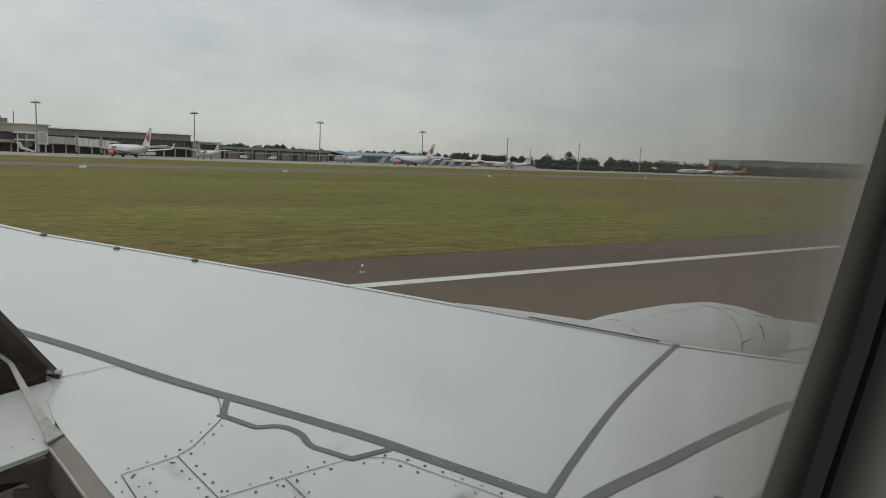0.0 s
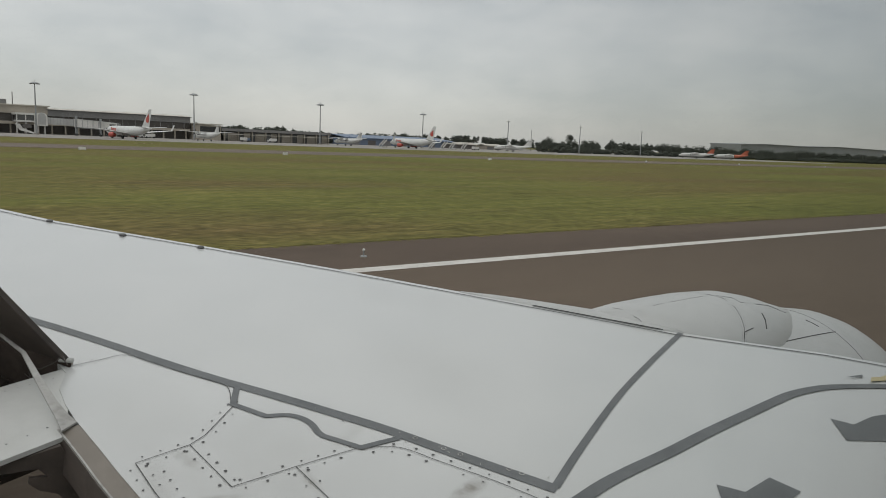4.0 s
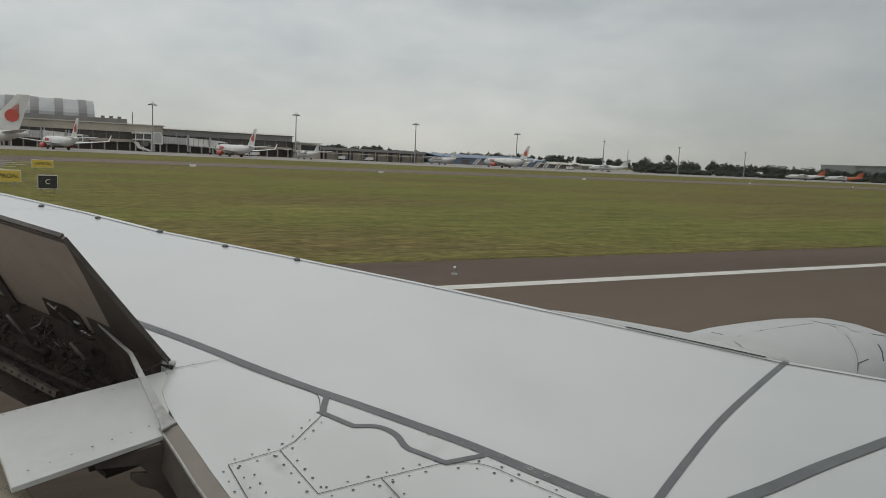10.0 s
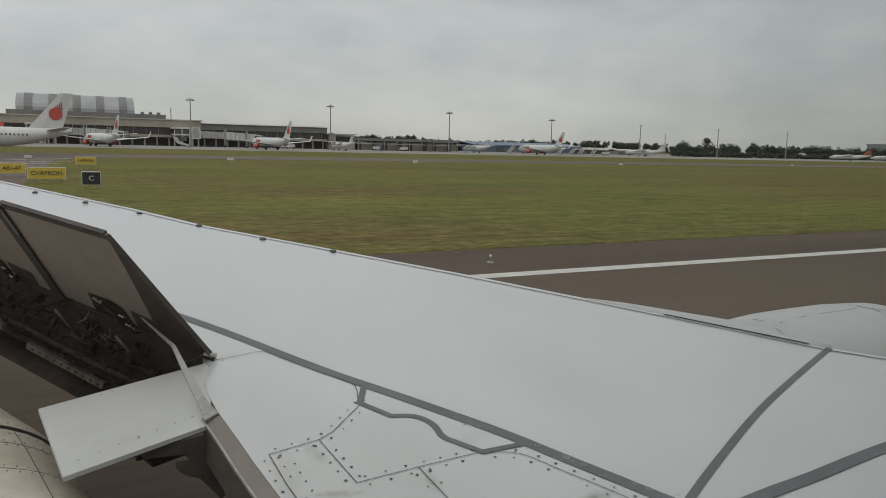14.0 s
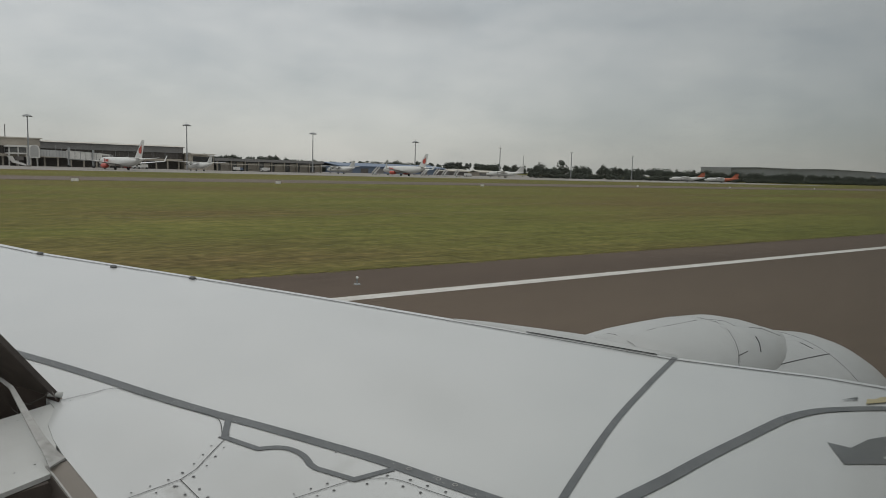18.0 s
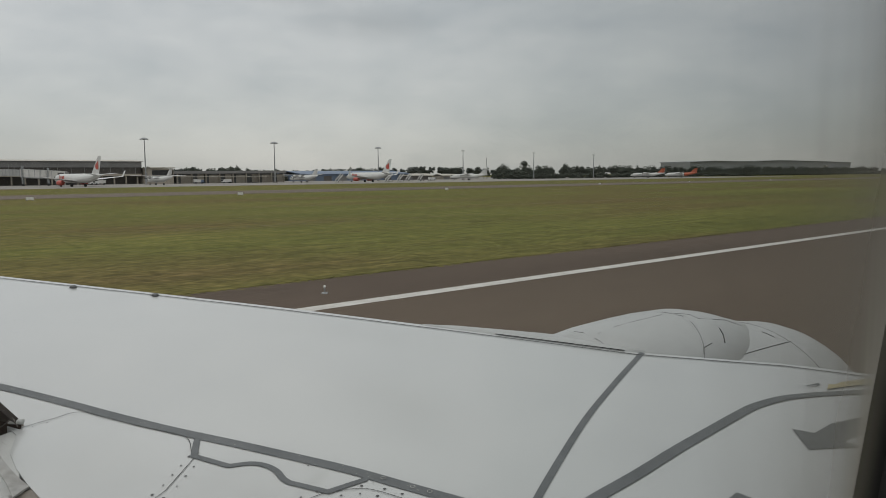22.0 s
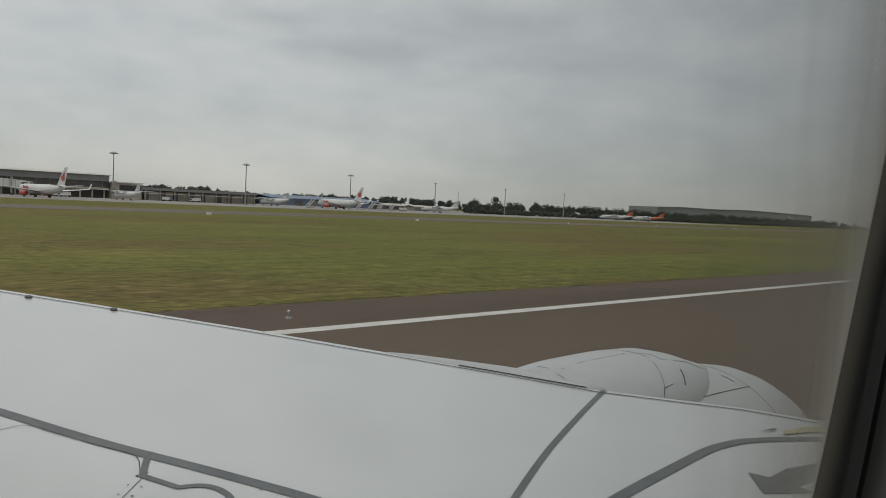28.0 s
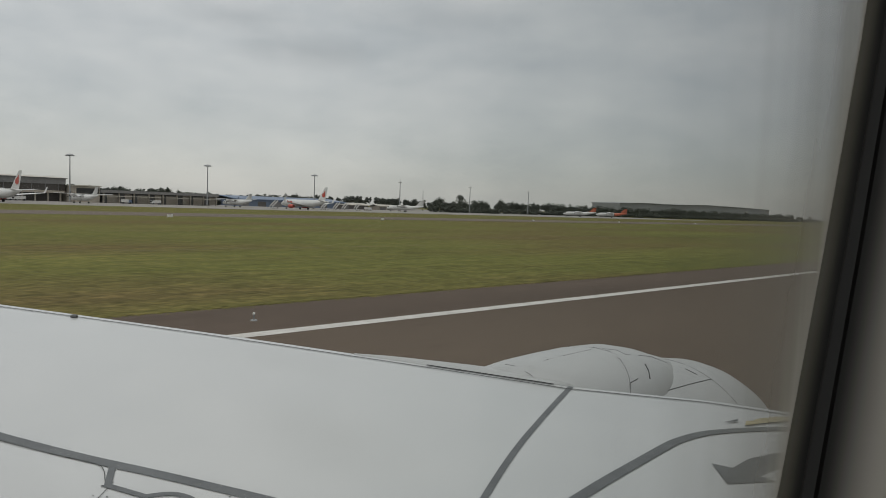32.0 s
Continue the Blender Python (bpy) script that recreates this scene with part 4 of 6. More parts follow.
# recesses as flat shade-dark plates, stiffeners, rims and gap fillers on the spoilers' undersides
for (a, b), sp in zip(SPANS, SPOILERS):
    k = 1 if a else 0
    o = a - (0.24 if k else 0)
    # recess shade is put into the dark colour of these plates
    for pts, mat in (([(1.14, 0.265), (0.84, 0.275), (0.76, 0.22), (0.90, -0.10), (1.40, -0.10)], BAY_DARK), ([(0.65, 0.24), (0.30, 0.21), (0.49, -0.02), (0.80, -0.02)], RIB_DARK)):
        part("recess_shade_plate", plate(H0 - OUT * 0.004, HD, UP, -OUT, [(o + u, v) for u, v in pts], 0.004), mat, sp, "flat dark plate painted as the shaded actuator recess")
    for pts, r in (([(1.09, 0.24), (1.05, 0.19), (1.00, 0.23)], 0.007), ([(1.02, 0.17), (0.97, 0.06), (0.98, -0.08)], 0.013), ([(0.90, 0.12), (0.85, 0.11)], 0.008)):
        part("recess_bracket", tube(bmesh.new(), [H0 + HD * (o + u) + UP * v - OUT * 0.016 for u, v in pts], r, 6), BLADE_GREY if r < 0.01 else PIPE, sp, "pale hinge bracket")
    part("recess_gusset", plate(H0 - OUT * 0.012, HD, UP, -OUT, [(o + 0.93, 0.02), (o + 0.83, 0.00), (o + 0.92, -0.04)], 0.01), PANEL_WHITE, sp, "white hinge gusset")
    if not k:
        part("spoiler_rib", plate(H0 - OUT * 0.003, HD, UP, -OUT, [(a, 0.0), (a + 0.48, 0.0), (a + 0.39, 0.25), (a + 0.11, 0.78), (a, 1.02)], 0.004), RIB_DARK, sp,
             "dark stiffened side of the spoiler")
    part("spoiler_edge", plate(H0 - OUT * 0.003, HD, UP, -OUT, [(a - 0.60 * k, 1.050), (b - 0.60, 1.042), (b - 0.62, 1.065), (a - 0.62 * k, 1.078)], 0.006), RIB_DARK, sp, "dark upper rim")
    part("upper_trim", plate(H0 - OUT * 0.004, HD, UP, OUT, [(a - 0.62 * k, 1.081), (b - 0.62, 1.071), (b - 0.625, 1.083), (a - 0.625 * k, 1.093)], 0.026), RIB_DARK, sp, "dark brown trim along the upper edge")
    part("spoiler_end", plate(H0 + HD * (a - 0.008) - OUT * 0.008, OUT, (UP * 1.07 - HD * 0.62 * k).normalized(), HD, [(0, 0), (0.03, 0), (0.03, 1.07), (0, 1.07)], 0.007), RIB_DARK, sp,
         "dark end of the spoiler")
    # added plate: the dark of the open gap is put into its colour
    part("spoiler_gap_plate", plate(H0 - OUT * 0.002, HD, UP, -OUT, [(b - 0.01, -0.10), (b + 0.125, -0.10), (b - 0.495, 1.06), (b - 0.63, 1.06)], 0.014), RIB_DARK, sp, "added dark plate standing for the gap between spoilers")
    part("seal_strip", tube(bmesh.new(), [H0 + HD * (b - 0.62) + UP * 1.06 - OUT * 0.02, H0 + HD * (b - 0.49) + UP * 0.79 - OUT * 0.022], [0.004, 0.008], 5), BLADE_GREY, sp, "pale bent edge strip")
part("hinge_peg", tube(bmesh.new(), [H0 + Vector((0.02, -0.02, 0.025)), H0 + Vector((-0.05, 0.012, 0.035))], 0.016, 10), PANEL_WHITE, jet, "white hinge peg", smooth=True)
# bay cross beam; its holes are flat plates with the shade in their colour
for o, e in ((Vector((0.068, 5.10, 2.24)), Vector((-0.387, 5.573, 2.44))), (Vector((-0.566, 6.076, 2.46)), Vector((-0.86, 6.95, 2.54)))):
    u = (e - o).normalized()
    n = u.cross(Vector((0, 0, 1))).normalized()
    v = n.cross(u)
    l = (e - o).length
    beam = part("bay_beam", plate(o, u, v, n, [(0, 0), (l, 0), (l, 0.045), (0, 0.045)], 0.03), PIPE, jet, "pale drilled beam across the bay")
    for k in range(int(l / 0.065)):
        for side in (-0.002, 0.030):
            part("beam_hole", plate(o + n * side + u * (0.03 + 0.065 * k) + v * 0.012, u, v, n, [(0, 0.005), (0.008, 0), (0.018, 0), (0.025, 0.009), (0.018, 0.018), (0.008, 0.018)], 0.002), BAY_DARK, beam)
        part("beam_bolt", plate(o + v * 0.046 + n * 0.01 + u * (0.06 + 0.065 * k), u, n, v, [(0, 0.005), (0.01, 0.0), (0.01, 0.01)], 0.008), SEAM, beam)

# fixed trailing-edge panels and seal blade beside the bay
tep = [(-0.258, 4.357), (0.72, 4.603), (0.635, 4.25), (0.56, 3.80), (-0.128, 3.60)]
bm = bmesh.new()
lo, hi = [bm.verts.new(on_skin(x, y, -0.03)) for x, y in tep], [bm.verts.new(on_skin(x, y, -0.006)) for x, y in tep]
bm.faces.new(hi)
bm.faces.new(list(reversed(lo)))
for i in range(5):
    bm.faces.new((lo[i], lo[(i + 1) % 5], hi[(i + 1) % 5], hi[i]))
bmesh.ops.recalc_face_normals(bm, faces=bm.faces)
part("trailing_edge_panel", bm, PANEL_WHITE, jet, "white trailing-edge panel beside the spoiler bay")
bm = bmesh.new()
rivet_row(bm, [(-0.10, 3.66), (0.54, 3.89)], 0.03, 0.09, 0.008)
rivet_row(bm, [(-0.22, 4.36), (0.62, 4.49)], -0.03, 0.06, 0.006)
tagged(part("panel_rivets", bm, RIVET, jet), kind="stuff")
# points slide towards the camera's eye so the tip shows over the bay
EYE_POINT = Vector((0.0, 0.0, 3.89))
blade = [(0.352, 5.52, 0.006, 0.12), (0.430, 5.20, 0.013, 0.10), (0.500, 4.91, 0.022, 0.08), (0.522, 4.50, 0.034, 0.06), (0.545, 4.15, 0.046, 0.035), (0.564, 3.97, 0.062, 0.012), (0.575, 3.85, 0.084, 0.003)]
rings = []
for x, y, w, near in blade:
    c = on_skin(x, y, 0.012).lerp(EYE_POINT, near)
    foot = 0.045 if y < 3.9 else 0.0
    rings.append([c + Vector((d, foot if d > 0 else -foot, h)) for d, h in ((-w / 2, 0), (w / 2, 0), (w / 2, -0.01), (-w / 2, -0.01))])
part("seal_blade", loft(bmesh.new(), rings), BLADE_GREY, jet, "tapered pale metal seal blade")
def along_rear(pts):
    """Section carried along the rear edge of the skin: offsets aft and up from it."""
    return [[on_skin(sample(REAR, y) + dx, y, up) for dx, up in pts] for y in (3.87, 3.75, 3.53, 3.32, 3.03, 2.6, 2.2, 1.8)]


rib = part("closing_rib", loft(bmesh.new(), along_rear([(0.002, -0.004), (-0.085, -0.006), (-0.094, -0.02), (-0.105, -0.16), (0.02, -0.40)])), EDGE_BROWN, jet,
           "taupe primed closing panel along the wing's rear edge")
part("rib_side", loft(bmesh.new(), along_rear([(-0.097, -0.02), (-0.115, -0.17), (-0.108, -0.17), (-0.09, -0.02)])), RIB_DARK, rib, "dark side of the closing panel")
part("rib_rail", loft(bmesh.new(), along_rear([(-0.096, 0.0), (-0.088, 0.0), (-0.088, -0.012), (-0.096, -0.012)])), BLADE_GREY, rib, "pale edge strip")
bracket = [(0.02, 2.283), (0.216, 2.313), (0.221, 2.291), (0.418, 2.281), (0.461, 2.23), (0.381, 2.238), (0.377, 2.214), (0.42, 2.169), (0.498, 2.133), (0.60, 2.0),
           (0.66, 2.05), (0.52, 2.374), (0.02, 2.30)]
part("flap_bracket", plate(Vector((0, 3.75, 0)), Vector((1, 0, 0)), Vector((0, 0, 1)), Vector((0, 1, 0)), bracket, 0.03), RIB_DARK, jet, "notched dark flap bracket")
# drooped flap nose behind the panel
def flap_ring(x, y, r, a):
    return Vector((x + 0.20 - r * 1.7 + r * 1.7 * math.cos(a), y, 1.88 + r * 0.95 * math.sin(a)))


FLAP = [(-0.02, 3.20, 0.40), (-0.12, 3.72, 0.40), (-0.26, 4.35, 0.40), (-0.35, 4.70, 0.40), (-0.36, 4.74, 0.385), (-0.37, 4.77, 0.44), (-0.41, 4.92, 0.44), (-0.42, 4.94, 0.43),
        (-0.72, 5.6, 0.44), (-1.05, 6.3, 0.43), (-1.95, 8.1, 0.40)]
rings = [[flap_ring(x, y, r, 2 * math.pi * i / 32) for i in range(32)] for x, y, r in FLAP]
flap = part("flap", loft(bmesh.new(), rings), FLAP_BEIGE, jet, "lowered flap with weathered beige skin", smooth=True)
bm = bmesh.new()
for x, y, r in ((-0.19, 4.02, 0.402), (-0.21, 4.10, 0.402), (-0.335, 4.64, 0.402), (-0.38, 4.80, 0.442), (-0.41, 4.89, 0.442), (-0.66, 5.5, 0.438), (-0.70, 5.57, 0.438), (-0.06, 3.4, 0.402), (-0.28, 4.42, 0.402), (-0.30, 4.50, 0.402)):
    for k in range(22):
        c = flap_ring(x, y, r, 0.15 + 0.09 * k)
        bmesh.ops.create_icosphere(bm, subdivisions=1, radius=0.0048, matrix=Matrix.Translation(c))
tagged(part("flap_rivets", bm, RIVET, jet), kind="stuff")
# black tube stands for the shadow under the flap's step
part("flap_shadow_line", tube(bmesh.new(), [flap_ring(-0.362, 4.75, 0.395, 0.05 + 0.1 * k) for k in range(26)], 0.012, 6), SLOT_BLACK, flap, "black tube drawn as the shadow at the flap joint")
part("flap_seam", tube(bmesh.new(), [flap_ring(-0.29, 4.46, 0.402, 0.1 + 0.1 * k) for k in range(22)], 0.002, 4), SEAM, flap)
for k in (0.9,):
    part("flap_seam", tube(bmesh.new(), [flap_ring(x, y, r + 0.001, k) for x, y, r in FLAP[:4]], 0.002, 4), SEAM, flap)
part("flap_seam", tube(bmesh.new(), [flap_ring(-0.20, 4.06, 0.402, 0.1 + 0.1 * k) for k in range(22)], 0.002, 4), SEAM, flap)

# ---- airfield: signs, lights, boards ----
BOARD_WHITE = material("board_white", (0.70, 0.69, 0.66), 0.6, scale=2.0)
SIGN_YELLOW = material("sign_yellow", (0.62, 0.46, 0.07), 0.5, scale=3.0)
SIGN_BLACK = material("sign_black", (0.02, 0.02, 0.02), 0.5, scale=3.0)
STEEL = material("galvanised_steel", (0.30, 0.31, 0.31), 0.5, metal=0.4, scale=1.5)
LAMP_WHITE = material("lamp_glass", (0.75, 0.75, 0.72), 0.2, scale=4.0)


def text_part(name, words, size, mat, parent, at, label=""):
    cu = bpy.data.curves.new(name, "FONT")
    cu.body, cu.size, cu.align_x, cu.align_y, cu.extrude = words, size, "CENTER", "CENTER", 0.01
    ob = new(name, cu)
    me = bpy.data.meshes.new_from_object(ob)
    bpy.data.objects.remove(ob)
    me.materials.append(mat)
    ob = new(name, me)
    ob.parent, ob.matrix_local = parent, at
    if label:
        tagged(ob, label)
    return ob


def airfield_sign(x, y, words, w, back, ink, label):
    t = thing("airfield_sign", label, "sign", "airfield signs", at=pose(x, y, 0.02, 0, 0, 0))
    part("panel", boxed(-w / 2, w / 2, -0.12, 0.12, 0.35, 1.25), back, t)
    part("frame", boxed(-w / 2 - 0.05, w / 2 + 0.05, -0.08, 0.14, 0.30, 1.30), BOARD_WHITE, t)
    for s in (-0.35, 0.35):
        part("leg", boxed(s * w - 0.04, s * w + 0.04, -0.04, 0.04, 0, 0.35), STEEL, t)
    text_part("lettering", words, 0.5, ink, t, pose(0, -0.135, 0.8, 90, 0, 0), "painted sign lettering")


airfield_sign(0.6, 60, "C", 1.2, SIGN_BLACK, BOARD_WHITE, "black airfield sign with a white letter on the grass")
airfield_sign(-2.6, 68, "C>APRON", 2.7, SIGN_YELLOW, SIGN_BLACK, "yellow airfield direction sign on short legs")
airfield_sign(0.5, 104, ">APRON", 2.3, SIGN_YELLOW, SIGN_BLACK, "yellow airfield direction sign on short legs")
airfield_sign(-5.8, 78, "A01-47", 2.1, SIGN_YELLOW, SIGN_BLACK, "yellow airfield sign on mown grass")

board = thing("marker_board", "white rectangular marker board on the grass", "marker board", "white marker boards", at=pose(25, 140, 0))
part("panel", boxed(-0.6, 0.6, -0.08, 0.08, 0.15, 0.62), BOARD_WHITE, board)
for s in (-0.45, 0.45):
    part("post", boxed(s - 0.05, s + 0.05, -0.04, 0.04, 0, 0.15), STEEL, board)
for x, y in ((63, 140), (118, 140), (205, 160), (262, 160), (330, 160), (-8, 140)):
    copy_thing(board, pose(x, y, 0, 0, 0, 12))

lamp = thing("runway_light", "small white runway edge light on a short stem", "light", "runway edge lights", at=pose(12.2, 20.8, 0.015))
bm = bmesh.new()
bmesh.ops.create_cone(bm, cap_ends=True, segments=10, radius1=0.12, radius2=0.10, depth=0.04, matrix=Matrix.Translation((0, 0, 0.02)))
part("base_plate", bm, STEEL, lamp)
part("stem", tube(bmesh.new(), [(0, 0, 0.03), (0, 0, 0.20)], 0.025), STEEL, lamp)
bm = bmesh.new()
bmesh.ops.create_uvsphere(bm, u_segments=10, v_segments=6, radius=0.05, matrix=Matrix.Translation((0, 0, 0.23)))
part("lens", bm, LAMP_WHITE, lamp, "white glass lens", smooth=True)
for k in (-1, 1, 2, 3, 4):
    copy_thing(lamp, pose(12.2 + 60 * k, 20.8, 0.015))

# taxiway entry aft of the wing, with its yellow line
bm = bmesh.new()
out = [(-52, GRASS_EDGE - 0.3)] + [(-3.5 + 10 * (1 - math.sin(a)), GRASS_EDGE - 0.3 + 12 * (1 - math.cos(a))) for a in [k * math.pi / 16 for k in range(9)]] \
    + [(-4.5, 80), (-4, 130)] + [(-4 + 16 * (1 - math.cos(a)), 136 + 16 * math.sin(a) + 0.3) for a in [k * math.pi / 16 for k in range(9)]] + [(-60, 152.3)]
prism(bm, out, -0.2, 0.012)
tagged(part("taxiway_entry", bm, TAXIWAY), "asphalt taxiway joining the runway", "road", kind="structure")
bm = bmesh.new()
for i in range(24):
    y0 = 30 + i * 5
    box(bm, -16.1, -15.9, y0, y0 + 5.02, 0.0, 0.02)
tagged(part("taxiway_line", bm, LINE_YELLOW), "yellow taxiway centre line", "road marking", kind="structure")
for k in range(6):
    strip("taxiway_bar", -11.0, 1.0 - 1.2 * k, 142 - 9 * k, 142.5 - 9 * k, 0.02, LINE_WHITE, "faded pale bar on the taxiway fillet", "road marking")

# uneven grass verge along the shoulder
rng = random.Random(5)
bm = bmesh.new()
for i in range(7000):
    x = -6 + 175 * rng.random() ** 1.7
    y = GRASS_EDGE + rng.triangular(-0.45, 0.5, 0.05)
    s, a = rng.uniform(0.05, 0.16), rng.uniform(0, 6.3)
    d = Vector((math.cos(a), math.sin(a), 0)) * s
    base = Vector((x, y, 0.012))
    tip = base + Vector((rng.uniform(-0.2, 0.2), rng.uniform(-0.2, 0.2), rng.uniform(0.004, 0.012)))
    bm.faces.new([bm.verts.new(base - d), bm.verts.new(base + d), bm.verts.new(tip)])
tagged(part("grass_tufts", bm, GRASS), "ragged grass tufts along the asphalt shoulder", "grass", kind="stuff")
# dark mower tracks and bare strips in the grass
EARTH = material("bare_earth", (0.13, 0.085, 0.04), 0.95, dark=(0.07, 0.055, 0.025), scale=0.3, fine=2.0, stretch=(0.2, 2, 1))
for x0, x1, y, w in ((-15, 80, 53, 0.3), (-30, 46, 124, 1.2), (-40, 20, 116, 0.8), (35, 150, 66, 0.5), (20, 70, 84, 0.5), (90, 240, 92, 0.7), (60, 130, 108, 0.6), (150, 330, 120, 0.9)):
    bm = bmesh.new()
    k = 26
    lo, hi = [], []
    for i in range(k + 1):
        x = x0 + (x1 - x0) * i / k
        t = math.sin(math.pi * i / k)
        yy = y + rng.uniform(-0.25, 0.25)
        lo.append(bm.verts.new((x, yy - w * t * rng.uniform(0.2, 0.6), 0.006)))
        hi.append(bm.verts.new((x, yy + w * t * rng.uniform(0.2, 0.6) + 0.01, 0.006)))
    for i in range(k):
        bm.faces.new((lo[i], lo[i + 1], hi[i + 1], hi[i]))
    tagged(part("bare_strip", bm, EARTH), "dark bare strip worn in the grass", "earth", kind="structure")

# ---- apron light masts ----
MAST_Y = 380.0


def light_mast(x, high, round_head):
    t = thing("light_mast", "tall steel apron floodlight mast with a %s head" % ("round hooded" if round_head else "cross-arm"), "light mast",
              "apron light masts", at=pose(x, MAST_Y, 0.04))
    part("pole", tube(bmesh.new(), [(0, 0, 0), (0, 0, high * 0.5), (0, 0, high)], [0.42, 0.32, 0.2]), STEEL, t)
    part("base_block", boxed(-0.8, 0.8, -0.8, 0.8, 0, 0.7), APRON, t)
    if round_head:
        bm = bmesh.new()
        bmesh.ops.create_cone(bm, cap_ends=True, segments=20, radius1=2.3, radius2=0.9, depth=0.7, matrix=Matrix.Translation((0, 0, high + 0.2)))
        head = part("hood", bm, STEEL, t, "dark round hood")
    else:
        head = part("cross_arm", boxed(-1.5, 1.5, -0.15, 0.15, high - 0.6, high - 0.35), STEEL, t)
    for k in range(8 if round_head else 4):
        a = k * math.pi / 4
        cx, cy = (1.7 * math.cos(a), 1.7 * math.sin(a)) if round_head else (-1.35 + 0.9 * k, 0)
        part("floodlight", boxed(cx - 0.3, cx + 0.3, cy - 0.25, cy + 0.25, high - 0.45, high - 0.1), STEEL if round_head else LAMP_WHITE, head)
    part("lightning_rod", tube(bmesh.new(), [(0, 0, high), (0, 0, high + 1.6)], 0.05, 5), STEEL, t)


for k in range(7):
    light_mast(49 + 71.6 * k, (23, 23, 22.5, 21, 20.5, 20, 19.5)[k], k < 4)

# ---- parked aircraft ----
JET_WHITE = material("airliner_white", (0.62, 0.62, 0.60), 0.35, dark=(0.54, 0.54, 0.52), scale=0.3, fine=3.0)
JET_RED = material("airliner_red", (0.50, 0.085, 0.06), 0.4, scale=0.5)
JET_GREEN = material("airliner_green", (0.05, 0.30, 0.12), 0.4, scale=0.5)
# orange desaturated, distance haze put into the paint
JET_ORANGE = material("airliner_orange", (0.46, 0.12, 0.06), 0.4, scale=0.5)
GLASS_DARK = material("dark_window_glass", (0.02, 0.022, 0.025), 0.15, scale=2.0)
TYRE = material("tyre_rubber", (0.02, 0.02, 0.02), 0.8, scale=4.0)


def slab_wing(pts, thick):
    """Tapered surface from root and tip edges: (front, rear) points in 3D."""
    (a, b), (c, d) = pts
    a, b, c, d = map(Vector, (a, b, c, d))
    up = (b - a).cross(c - a).normalized()
    if abs(up.z) > 0.5 and up.z < 0 or abs(up.z) <= 0.5 and up.y < 0:
        up = -up
    rings = []
    for f, r, th in ((a, b, thick), (c, d, thick * 0.4)):
        m = f.lerp(r, 0.35)
        rings.append([f, m + up * th / 2, r, m - up * th / 2])
    return loft(bmesh.new(), rings)


def fuselage_rings(stations, sides=20):
    return [[(x, r * math.cos(2 * math.pi * k / sides), z + rz * math.sin(2 * math.pi * k / sides)) for k in range(sides)] for x, r, rz, z in stations]


